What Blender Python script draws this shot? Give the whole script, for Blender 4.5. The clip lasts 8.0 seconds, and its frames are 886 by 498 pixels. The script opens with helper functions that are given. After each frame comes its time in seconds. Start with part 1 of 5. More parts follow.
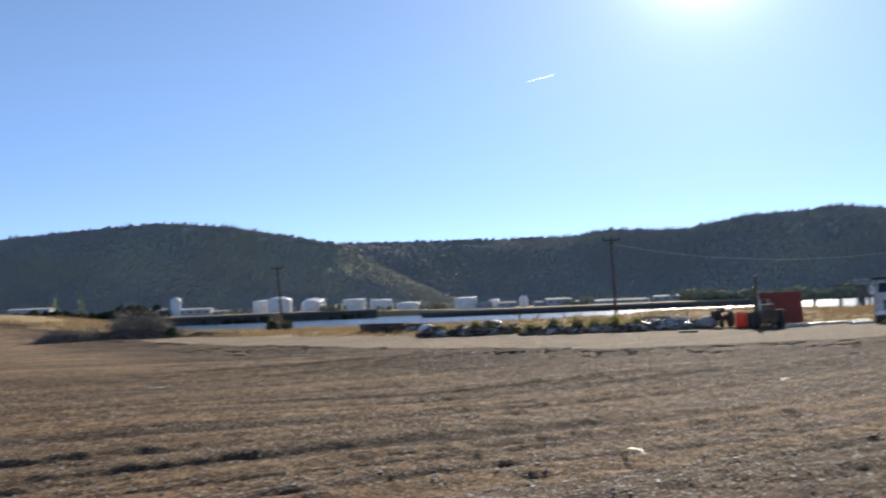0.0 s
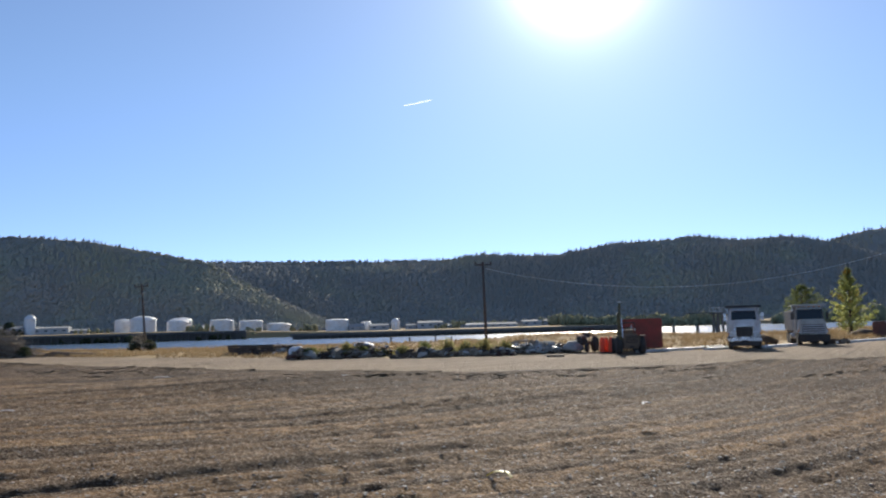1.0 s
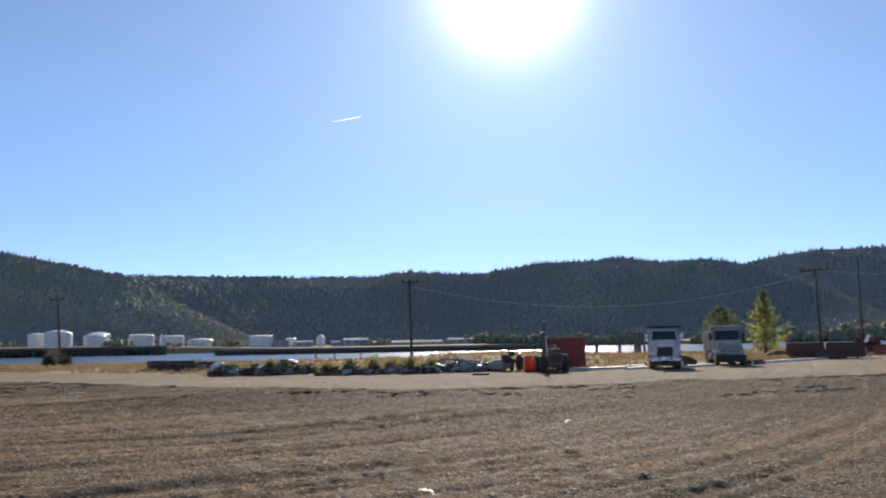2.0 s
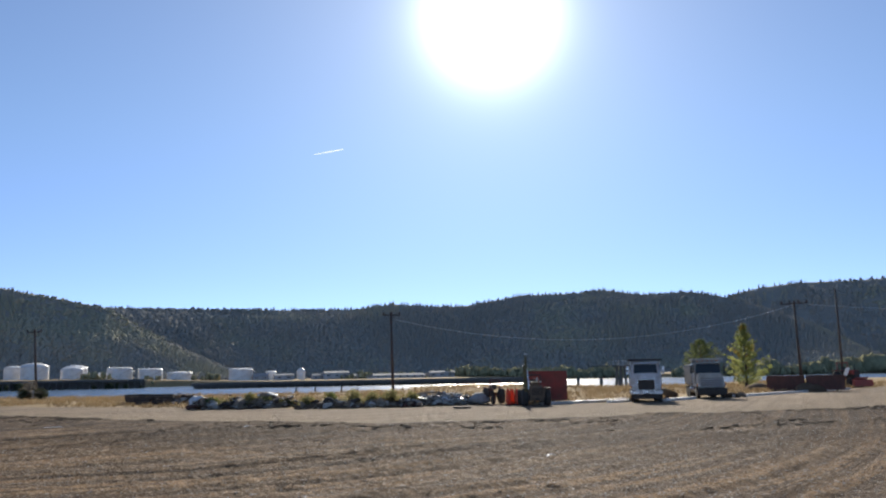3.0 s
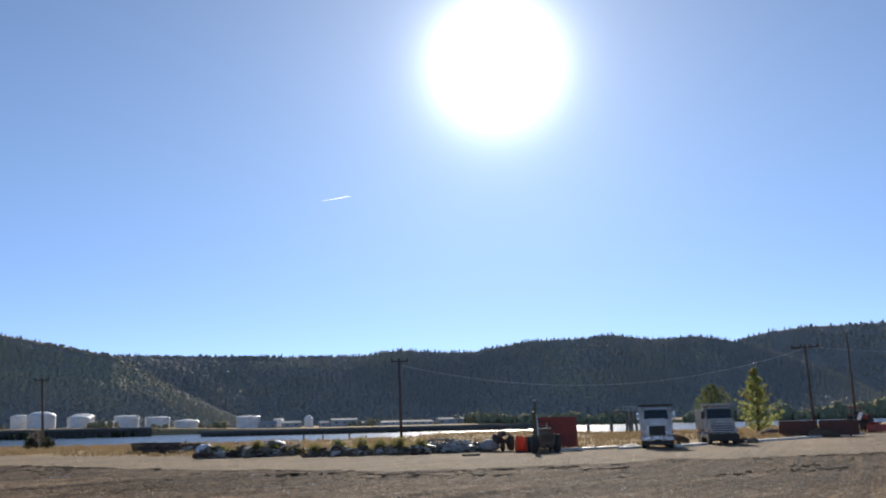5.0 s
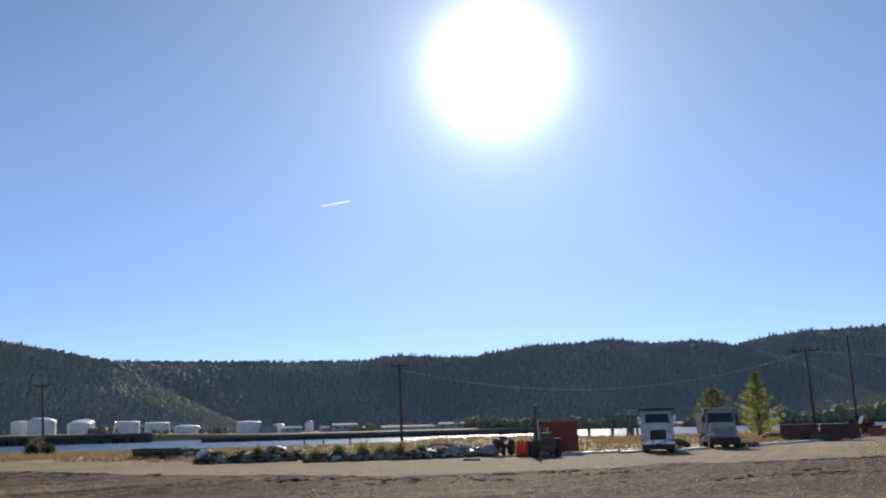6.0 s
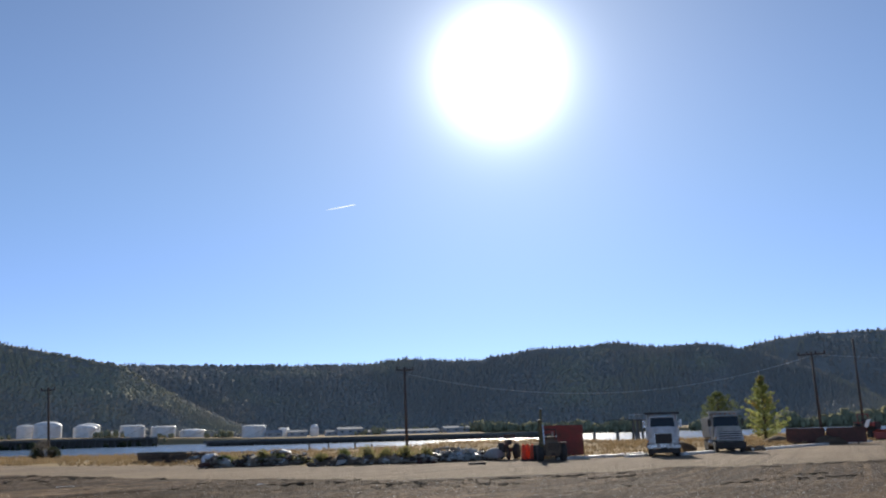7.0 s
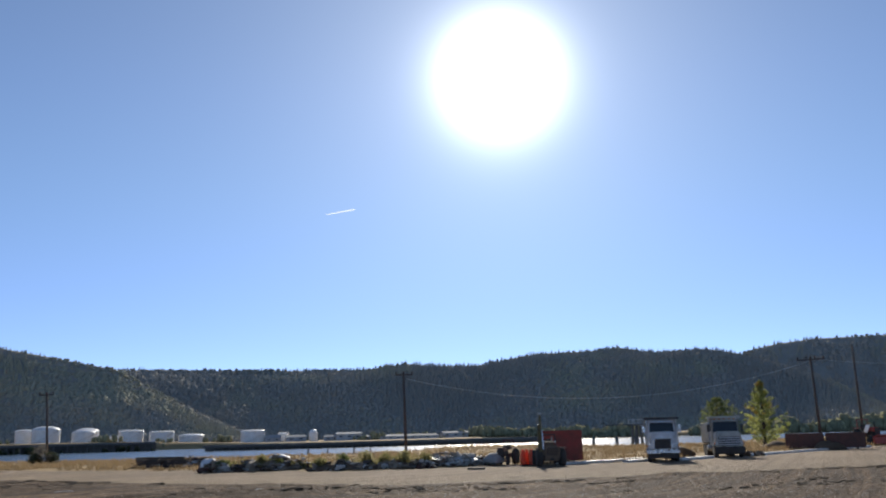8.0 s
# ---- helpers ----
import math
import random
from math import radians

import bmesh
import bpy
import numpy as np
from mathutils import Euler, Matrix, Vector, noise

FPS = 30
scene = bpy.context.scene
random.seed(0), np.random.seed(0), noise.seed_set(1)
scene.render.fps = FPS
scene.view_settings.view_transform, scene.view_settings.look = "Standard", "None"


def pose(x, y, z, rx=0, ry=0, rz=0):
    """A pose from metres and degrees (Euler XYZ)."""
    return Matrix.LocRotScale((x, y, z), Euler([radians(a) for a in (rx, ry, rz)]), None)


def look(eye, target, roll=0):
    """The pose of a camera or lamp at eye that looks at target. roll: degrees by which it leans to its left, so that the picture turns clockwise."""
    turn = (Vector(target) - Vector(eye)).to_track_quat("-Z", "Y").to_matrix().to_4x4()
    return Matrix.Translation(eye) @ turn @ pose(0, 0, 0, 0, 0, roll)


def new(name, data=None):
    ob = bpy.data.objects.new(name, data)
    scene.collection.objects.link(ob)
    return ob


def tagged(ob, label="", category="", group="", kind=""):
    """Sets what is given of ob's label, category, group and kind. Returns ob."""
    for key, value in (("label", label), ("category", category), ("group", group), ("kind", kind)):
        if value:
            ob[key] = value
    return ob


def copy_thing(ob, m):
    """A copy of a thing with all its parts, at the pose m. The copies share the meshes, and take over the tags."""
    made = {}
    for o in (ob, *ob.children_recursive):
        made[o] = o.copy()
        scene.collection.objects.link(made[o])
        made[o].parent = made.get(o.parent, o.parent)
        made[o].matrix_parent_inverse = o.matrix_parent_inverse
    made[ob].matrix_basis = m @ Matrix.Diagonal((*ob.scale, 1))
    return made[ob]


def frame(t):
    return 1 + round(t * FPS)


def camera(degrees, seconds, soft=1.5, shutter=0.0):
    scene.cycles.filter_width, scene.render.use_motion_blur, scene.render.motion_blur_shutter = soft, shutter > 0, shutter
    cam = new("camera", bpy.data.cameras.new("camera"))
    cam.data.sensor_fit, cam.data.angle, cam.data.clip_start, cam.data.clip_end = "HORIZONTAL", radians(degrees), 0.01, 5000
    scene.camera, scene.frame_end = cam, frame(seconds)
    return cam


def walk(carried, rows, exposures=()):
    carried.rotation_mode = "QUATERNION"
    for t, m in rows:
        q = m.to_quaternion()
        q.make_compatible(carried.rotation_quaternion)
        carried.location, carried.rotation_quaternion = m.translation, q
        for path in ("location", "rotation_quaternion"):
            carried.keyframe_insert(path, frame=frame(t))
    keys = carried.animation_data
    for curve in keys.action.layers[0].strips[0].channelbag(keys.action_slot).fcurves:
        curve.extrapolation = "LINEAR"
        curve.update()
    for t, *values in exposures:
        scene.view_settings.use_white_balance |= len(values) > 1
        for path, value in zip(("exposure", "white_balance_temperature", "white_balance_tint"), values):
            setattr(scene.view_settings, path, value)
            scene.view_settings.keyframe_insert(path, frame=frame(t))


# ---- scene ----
cam = camera(51.6, 8.0, soft=2.1, shutter=0.5)
EYE = (0.0, 0.0, 2.4)
# seconds, yaw, pitch, roll: the camera turns on the spot
ROWS = [
    (0.0, 0.0, 3.67, -2.32), (0.2, -2.29, 4.03, -2.12), (0.5, -5.35, 4.40, -1.82), (0.8, -7.30, 4.67, -1.69),
    (1.0, -7.96, 4.80, -1.60), (1.2, -8.45, 4.96, -1.43), (1.5, -9.32, 5.26, -1.18), (1.8, -11.45, 5.57, -1.09),
    (2.0, -12.55, 5.79, -1.05), (2.2, -13.12, 6.15, -1.04), (2.7, -13.70, 7.15, -1.05), (3.3, -13.70, 8.42, -1.07),
    (3.5, -13.64, 8.77, -1.08), (4.0, -13.42, 9.68, -1.27), (4.5, -13.30, 10.31, -1.25), (5.2, -13.32, 10.75, -1.40),
    (6.0, -13.31, 10.95, -1.52), (6.5, -13.21, 11.12, -1.51), (7.0, -13.01, 11.19, -1.54), (7.5, -13.09, 11.25, -1.46),
    (8.0, -13.07, 11.49, -1.50),
]
walk(cam, [(t, pose(*EYE, 90 + p, 0, y) @ pose(0, 0, 0, 0, 0, r)) for t, y, p, r in ROWS],
     exposures=[(0.0, 0.82), (1.0, 0.74), (2.0, 0.68), (3.5, 0.62), (4.5, 0.6), (6.0, 0.54), (8.0, 0.5)])

# ---- light ----
SUN_AZ, SUN_EL = radians(17.1), radians(22.0)
SUN_DIR = Vector((math.sin(SUN_AZ) * math.cos(SUN_EL), math.cos(SUN_AZ) * math.cos(SUN_EL), math.sin(SUN_EL)))
world = bpy.data.worlds.new("world")
scene.world = world
world.use_nodes = True
wt = world.node_tree
sky = wt.nodes.new("ShaderNodeTexSky")
sky.sky_type = "NISHITA"
sky.sun_disc = False
sky.sun_elevation, sky.sun_rotation = SUN_EL, SUN_AZ
sky.altitude = 4500
sky.air_density, sky.dust_density, sky.ozone_density = 0.58, 0.0, 0.7
back = wt.nodes["Background"]
back.inputs["Strength"].default_value = 0.136
clear = wt.nodes.new("ShaderNodeMix")
clear.data_type, clear.blend_type = "RGBA", "MULTIPLY"
clear.inputs[0].default_value = 1.0
coord = wt.nodes.new("ShaderNodeTexCoord")
up = wt.nodes.new("ShaderNodeSeparateXYZ")
wt.links.new(coord.outputs["Generated"], up.inputs[0])
air = wt.nodes.new("ShaderNodeValToRGB")
air.color_ramp.interpolation = "B_SPLINE"
air.color_ramp.elements.new(0.16)
air.color_ramp.elements.new(0.26)
for e, (p, c) in zip(air.color_ramp.elements, ((0.06, (0.61, 0.63, 0.72)), (0.16, (0.75, 0.8, 0.87)), (0.26, (0.88, 0.955, 0.94)), (0.38, (0.92, 0.98, 1.02)))):
    e.position, e.color = p, (*c, 1)
wt.links.new(up.outputs[2], air.inputs[0])
wt.links.new(air.outputs[0], clear.inputs[7])
wt.links.new(sky.outputs[0], clear.inputs[6])
wt.links.new(clear.outputs[2], back.inputs["Color"])
# the sun's own bright aureole in the sky
dot = wt.nodes.new("ShaderNodeVectorMath")
dot.operation = "DOT_PRODUCT"
dot.inputs[1].default_value = SUN_DIR
wt.links.new(coord.outputs["Generated"], dot.inputs[0])


def wmath(op, a, b=0.0):
    n = wt.nodes.new("ShaderNodeMath")
    n.operation = op
    for i, v in enumerate((a, b)):
        if isinstance(v, (int, float)):
            n.inputs[i].default_value = v
        else:
            wt.links.new(v, n.inputs[i])
    return n.outputs[0]


def aureole(width, power, gain):
    angle = wmath("ARCCOSINE", wmath("MINIMUM", dot.outputs["Value"], 0.999999))
    q = wmath("POWER", wmath("DIVIDE", angle, radians(width)), power)
    return wmath("MULTIPLY", wmath("EXPONENT", wmath("MULTIPLY", q, -1.0)), gain)


glow = wt.nodes.new("ShaderNodeBackground")
glow.inputs["Color"].default_value = (0.96, 0.98, 0.93, 1)
wt.links.new(wmath("ADD", aureole(2.05, 1.4, 4.3), wmath("ADD", aureole(7.5, 1.0, 0.4), aureole(24.0, 1.0, 0.07))), glow.inputs["Strength"])
both = wt.nodes.new("ShaderNodeAddShader")
wt.links.new(back.outputs[0], both.inputs[0])
wt.links.new(glow.outputs[0], both.inputs[1])
wt.links.new(both.outputs[0], wt.nodes["World Output"].inputs["Surface"])

sun = new("sun", bpy.data.lights.new("sun", "SUN"))
sun.data.energy, sun.data.angle, sun.data.color = 4.5, radians(0.53), (1.0, 0.93, 0.82)
sun.matrix_world = look(SUN_DIR * 200, (0, 0, 0))


# ---- materials ----
class Nodes:
    """A node material under construction."""

    def __init__(self, name):
        self.mat = bpy.data.materials.new(name)
        self.mat.use_nodes = True
        self.tree = self.mat.node_tree
        self.bsdf = self.tree.nodes["Principled BSDF"]
        self.coords = self.tree.nodes.new("ShaderNodeTexCoord")

    def put(self, value, socket):
        if isinstance(value, (int, float)):
            socket.default_value = value
        elif isinstance(value, tuple):
            socket.default_value = (*value, 1.0)[:4] if len(socket.default_value) == 4 else value
        else:
            self.tree.links.new(value, socket)

    def noise(self, scale, detail=4.0, rough=0.6, stretch=None, space="Object"):
        vec = self.coords.outputs[space]
        if stretch:
            m = self.tree.nodes.new("ShaderNodeMapping")
            m.inputs["Scale"].default_value = stretch
            self.tree.links.new(vec, m.inputs[0])
            vec = m.outputs[0]
        n = self.tree.nodes.new("ShaderNodeTexNoise")
        n.inputs["Scale"].default_value, n.inputs["Detail"].default_value, n.inputs["Roughness"].default_value = scale, detail, rough
        self.tree.links.new(vec, n.inputs["Vector"])
        return n.outputs["Fac"]

    def ramp(self, fac, *stops):
        r = self.tree.nodes.new("ShaderNodeValToRGB")
        self.put(fac, r.inputs[0])
        while len(r.color_ramp.elements) < len(stops):
            r.color_ramp.elements.new(0.5)
        for e, (p, c) in zip(r.color_ramp.elements, stops):
            e.position, e.color = p, (*c, 1) if isinstance(c, tuple) else (c, c, c, 1)
        return r.outputs[0]

    def mix(self, fac, a, b, mode="MIX"):
        m = self.tree.nodes.new("ShaderNodeMix")
        m.data_type, m.blend_type = "RGBA", mode
        self.put(fac, m.inputs[0])
        self.put(a, m.inputs[6])
        self.put(b, m.inputs[7])
        return m.outputs[2]

    def math(self, op, a, b=0.0):
        m = self.tree.nodes.new("ShaderNodeMath")
        m.operation = op
        self.put(a, m.inputs[0])
        self.put(b, m.inputs[1])
        return m.outputs[0]

    def attribute(self, name):
        a = self.tree.nodes.new("ShaderNodeAttribute")
        a.attribute_name = name
        return a.outputs["Fac"]

    def along(self, name, scale, stretch):
        """Noise drawn out along the lines of a float attribute."""
        sep = self.tree.nodes.new("ShaderNodeSeparateXYZ")
        self.tree.links.new(self.coords.outputs["Object"], sep.inputs[0])
        com = self.tree.nodes.new("ShaderNodeCombineXYZ")
        self.tree.links.new(sep.outputs[0], com.inputs[0])
        self.put(self.attribute(name), com.inputs[1])
        m = self.tree.nodes.new("ShaderNodeMapping")
        m.inputs["Scale"].default_value = stretch
        self.tree.links.new(com.outputs[0], m.inputs[0])
        n = self.tree.nodes.new("ShaderNodeTexNoise")
        n.inputs["Scale"].default_value, n.inputs["Detail"].default_value, n.inputs["Roughness"].default_value = scale, 6.0, 0.68
        self.tree.links.new(m.outputs[0], n.inputs["Vector"])
        return n.outputs["Fac"]

    def island(self):
        return self.tree.nodes.new("ShaderNodeNewGeometry").outputs["Random Per Island"]

    def chance(self):
        return self.tree.nodes.new("ShaderNodeObjectInfo").outputs["Random"]

    def finish(self, colour, rough=0.8, metal=0.0, bump=None, depth=0.02, spec=0.5):
        self.put(colour, self.bsdf.inputs["Base Color"])
        self.put(rough, self.bsdf.inputs["Roughness"])
        self.put(metal, self.bsdf.inputs["Metallic"])
        self.put(spec, self.bsdf.inputs["Specular IOR Level"])
        if bump is not None:
            b = self.tree.nodes.new("ShaderNodeBump")
            b.inputs["Strength"].default_value, b.inputs["Distance"].default_value = 1.0, depth
            self.put(bump, b.inputs["Height"])
            self.tree.links.new(b.outputs[0], self.bsdf.inputs["Normal"])
        return self.mat


def worn(name, base, dirt, amount=0.45, scale=1.2, rough=0.6, metal=0.0, grain=18.0, depth=0.004, spec=0.4):
    """Paint, metal, wood or the like, with stains in large and grain in small."""
    n = Nodes(name)
    stains = n.ramp(n.noise(scale, 6), (max(0.0, 0.62 - amount), 0.0), (0.75, 1.0))
    fine = n.noise(grain, 4)
    c = n.mix(stains, base, dirt)
    c = n.mix(0.35, c, n.ramp(fine, (0.3, 0.35), (0.7, 1.0)), "MULTIPLY")
    return n.finish(c, n.math("ADD", n.math("MULTIPLY", stains, 0.2), rough), metal, fine, depth, spec)


def leafy(name, dark, light, warm=None, grain=2.0, through_light=0.25, spec=0.2):
    n = Nodes(name)
    c = n.mix(n.island(), dark, light)
    if warm:
        c = n.mix(n.ramp(n.noise(0.45, 3), (0.56, 0.0), (0.66, 1.0)), c, warm)
    c = n.mix(0.4, c, n.ramp(n.noise(grain, 3), (0.3, 0.4), (0.7, 1.0)), "MULTIPLY")
    n.finish(c, 0.7, spec=spec)
    t = n.tree.nodes.new("ShaderNodeBsdfTranslucent")
    n.tree.links.new(c, t.inputs["Color"])
    m = n.tree.nodes.new("ShaderNodeMixShader")
    m.inputs[0].default_value = through_light
    n.tree.links.new(n.bsdf.outputs[0], m.inputs[1])
    n.tree.links.new(t.outputs[0], m.inputs[2])
    n.tree.links.new(m.outputs[0], n.tree.nodes["Material Output"].inputs["Surface"])
    return n.mat


def ground_material():
    n = Nodes("earth_gravel_and_dry_grass")
    wide, mid, fine = n.noise(0.09, 5), n.noise(0.9, 6, 0.7), n.noise(7.0, 6, 0.8)
    clods, pebble = n.noise(3.2, 6, 0.78), n.noise(17.0, 3, 0.6)
    streak = n.along("furrow", 0.36, (0.08, 1.0, 1.0))
    narrow = n.along("furrow", 0.95, (0.035, 1.0, 1.0))
    soil = n.ramp(mid, (0.32, (0.24, 0.132, 0.056)), (0.52, (0.4, 0.232, 0.1)), (0.72, (0.49, 0.296, 0.134)))
    grey = n.ramp(fine, (0.36, (0.155, 0.102, 0.06)), (0.64, (0.29, 0.2, 0.12)))
    field = n.mix(n.ramp(wide, (0.42, 0.0), (0.6, 0.55)), soil, grey)
    field = n.mix(n.ramp(streak, (0.44, 0.0), (0.58, 0.7)), field, (0.12, 0.075, 0.043))
    field = n.mix(n.ramp(narrow, (0.5, 0.0), (0.55, 0.95)), field, (0.075, 0.046, 0.027))
    field = n.mix(n.ramp(clods, (0.5, 0.0), (0.56, 0.75)), field, (0.13, 0.08, 0.044))
    grit = n.noise(26.0, 2, 0.5, (0.6, 1.0, 1.0))
    field = n.mix(n.ramp(pebble, (0.56, 0.0), (0.63, 0.85)), field, (0.58, 0.43, 0.28))
    field = n.mix(n.ramp(grit, (0.63, 0.0), (0.68, 0.8)), field, (0.62, 0.5, 0.36))
    field = n.mix(n.ramp(grit, (0.33, 0.6), (0.4, 0.0)), field, (0.075, 0.048, 0.028))
    field = n.mix(n.ramp(pebble, (0.36, 0.7), (0.43, 0.0)), field, (0.1, 0.062, 0.036))
    # darker down in the wheel tracks, broken up by the clod noise
    track_tone = n.math("MULTIPLY", n.attribute("track"), n.ramp(clods, (0.3, 0.35), (0.6, 1.0)))
    field = n.mix(n.math("MULTIPLY", track_tone, 0.8), field, (0.1, 0.064, 0.038))
    # brown turned soil towards the road, darkened further as painted shade of the berm
    tilled_shade = n.math("ADD", n.attribute("tilled_shade"), n.math("MULTIPLY", n.math("SUBTRACT", mid, 0.5), 1.6))
    field = n.mix(n.ramp(tilled_shade, (0.05, 0.0), (0.5, 0.95)), field, n.ramp(clods, (0.4, (0.2, 0.12, 0.06)), (0.56, (0.07, 0.041, 0.021))))
    field = n.mix(n.math("MULTIPLY", n.ramp(grit, (0.62, 0.0), (0.67, 0.6)), 0.8), field, (0.5, 0.41, 0.31))
    rows = n.math("MULTIPLY", n.ramp(tilled_shade, (0.1, 0.0), (0.55, 1.0)), n.ramp(narrow, (0.44, 0.0), (0.53, 0.8)))
    field = n.mix(rows, field, (0.05, 0.03, 0.017))
    road = n.mix(n.ramp(streak, (0.35, 0.0), (0.7, 1.0)), (0.42, 0.315, 0.21), (0.29, 0.212, 0.138))
    road = n.mix(n.ramp(narrow, (0.5, 0.0), (0.6, 0.55)), road, (0.2, 0.145, 0.095))
    road = n.mix(n.ramp(wide, (0.45, 0.0), (0.62, 0.45)), road, (0.25, 0.19, 0.13))
    road = n.mix(0.6, road, n.ramp(fine, (0.36, 0.5), (0.62, 1.0)), "MULTIPLY")
    straw = n.ramp(mid, (0.3, (0.26, 0.175, 0.085)), (0.5, (0.42, 0.295, 0.15)), (0.7, (0.3, 0.24, 0.11)))
    edge = n.math("SUBTRACT", n.noise(0.35, 5, 0.7), 0.5)
    road_mask = n.ramp(n.math("ADD", n.attribute("road"), edge), (0.4, 0.0), (0.6, 1.0))
    grass_mask = n.ramp(n.math("ADD", n.attribute("grass"), edge), (0.4, 0.0), (0.6, 1.0))
    c = n.mix(grass_mask, n.mix(road_mask, field, road), straw)
    hgt = n.math("ADD", n.math("MULTIPLY", fine, 0.5), n.math("MULTIPLY", pebble, 0.3))
    hgt = n.math("ADD", hgt, n.math("MULTIPLY", n.ramp(clods, (0.44, 0.0), (0.56, 1.0)), 0.35))
    return n.finish(c, 0.95, 0.0, hgt, 0.12, 0.1)


def water_material():
    n = Nodes("river_water")
    m = n.finish((0.02, 0.035, 0.045), 0.2, 0.0, n.noise(0.6, 4, 0.6, (0.35, 1.0, 1.0)), 0.32)
    n.bsdf.inputs["IOR"].default_value = 1.33
    return m


GROUND = ground_material()
WATER = water_material()


def forest_material():
    """Crowns that differ one from another, with lighter stands here and there, all paled to grey with painted-in
    distance haze.
    """
    n = Nodes("hazed_far_forest")
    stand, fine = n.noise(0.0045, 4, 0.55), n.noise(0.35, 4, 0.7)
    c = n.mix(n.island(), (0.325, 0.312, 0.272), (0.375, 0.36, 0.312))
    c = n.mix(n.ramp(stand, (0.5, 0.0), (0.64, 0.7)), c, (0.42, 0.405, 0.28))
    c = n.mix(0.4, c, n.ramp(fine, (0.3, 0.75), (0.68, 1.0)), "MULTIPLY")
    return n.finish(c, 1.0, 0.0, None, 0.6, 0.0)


def canopy_material():
    n = Nodes("hazed_forest_floor")
    # same distance haze put into the base colour, far paler than real foliage
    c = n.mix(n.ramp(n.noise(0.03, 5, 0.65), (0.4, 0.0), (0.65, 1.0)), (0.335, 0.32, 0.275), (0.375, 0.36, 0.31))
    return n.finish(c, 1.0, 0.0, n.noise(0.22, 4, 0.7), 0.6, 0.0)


HAZED_FOREST = forest_material()
HAZED_CANOPY = canopy_material()
STONE = worn("pale_field_stone", (0.58, 0.53, 0.46), (0.38, 0.33, 0.26), 0.25, 3.0, 0.6, grain=40, spec=0.3)
CLOD = worn("dry_earth_clod", (0.42, 0.32, 0.22), (0.24, 0.17, 0.11), 0.5, 2.0, 0.8, grain=20, depth=0.02, spec=0.3)
TURF = worn("dark_torn_turf", (0.24, 0.17, 0.11), (0.15, 0.11, 0.07), 0.5, 2.0, 0.95, grain=20, depth=0.02, spec=0.1)
CHALK = leafy("condensed_vapour", (0.98, 0.98, 0.98), (0.98, 0.98, 0.98), None, 0.001, 0.9, 0.0)


# ---- shaping ----
def vnoise(x, y, seed=0):
    """Smooth lattice noise, -1 to 1, over arrays."""
    rng = np.random.default_rng(seed + 11)
    lattice = rng.uniform(-1, 1, (256, 256))
    x0, y0 = np.floor(x).astype(int), np.floor(y).astype(int)
    u, v = x - x0, y - y0
    u, v = u * u * (3 - 2 * u), v * v * (3 - 2 * v)
    a, b = lattice[x0 & 255, y0 & 255], lattice[(x0 + 1) & 255, y0 & 255]
    c, d = lattice[x0 & 255, (y0 + 1) & 255], lattice[(x0 + 1) & 255, (y0 + 1) & 255]
    return (a * (1 - u) + b * u) * (1 - v) + (c * (1 - u) + d * u) * v


def fbm(x, y, octaves=4, seed=0):
    return sum(vnoise(x * 2 ** k, y * 2 ** k, seed + k) / 2 ** k for k in range(octaves))


def smooth(a, b, x):
    t = np.clip((x - a) / (b - a), 0, 1)
    return t * t * (3 - 2 * t)


def mesh_of(name, verts, faces, material, shade=False):
    """One mesh object from arrays of vertices and equal-sided faces."""
    verts, faces = np.asarray(verts, np.float32), np.asarray(faces, np.int32)
    me = bpy.data.meshes.new(name)
    me.vertices.add(len(verts))
    me.vertices.foreach_set("co", verts.ravel())
    k = faces.shape[1]
    me.loops.add(faces.size)
    me.loops.foreach_set("vertex_index", faces.ravel())
    me.polygons.add(len(faces))
    me.polygons.foreach_set("loop_start", np.arange(0, faces.size, k, dtype=np.int32))
    me.update(calc_edges=True)
    me.polygons.foreach_set("use_smooth", np.full(len(faces), shade))
    me.materials.append(material)
    me.validate()
    return new(name, me)


def grid_faces(nx, ny):
    i = np.arange((nx - 1) * (ny - 1))
    a = i // (nx - 1) * nx + i % (nx - 1)
    return np.stack([a, a + 1, a + nx + 1, a + nx], 1)


def scattered(name, templates, places, sizes, turns, material, shade=False):
    """Many small pieces joined into one mesh: triangles of a template, set at places with sizes (x, y, z) and turns about z."""
    verts, faces, start = [], [], 0
    rng = np.random.default_rng(len(places))
    pick = rng.integers(0, len(templates), len(places))
    for k, (tv, tf) in enumerate(templates):
        sel = np.where(pick == k)[0]
        if not len(sel):
            continue
        c, s = np.cos(turns[sel])[:, None], np.sin(turns[sel])[:, None]
        v = tv[None] * sizes[sel][:, None, :]
        v = np.stack([v[..., 0] * c - v[..., 1] * s, v[..., 0] * s + v[..., 1] * c, v[..., 2]], -1) + places[sel][:, None, :]
        f = tf[None] + (np.arange(len(sel)) * len(tv))[:, None, None] + start
        verts.append(v.reshape(-1, 3))
        faces.append(f.reshape(-1, tf.shape[1]))
        start += v.shape[0] * v.shape[1]
    return mesh_of(name, np.concatenate(verts), np.concatenate(faces), material, shade)


def ball_template(seed, level=1, rough=0.3):
    bm = bmesh.new()
    bmesh.ops.create_icosphere(bm, subdivisions=level, radius=1.0)
    r = random.Random(seed)
    for v in bm.verts:
        v.co *= 1 + r.uniform(-rough, rough)
    bmesh.ops.triangulate(bm, faces=bm.faces)
    v = np.array([v.co[:] for v in bm.verts])
    f = np.array([[w.index for w in q.verts] for q in bm.faces])
    bm.free()
    return v, f


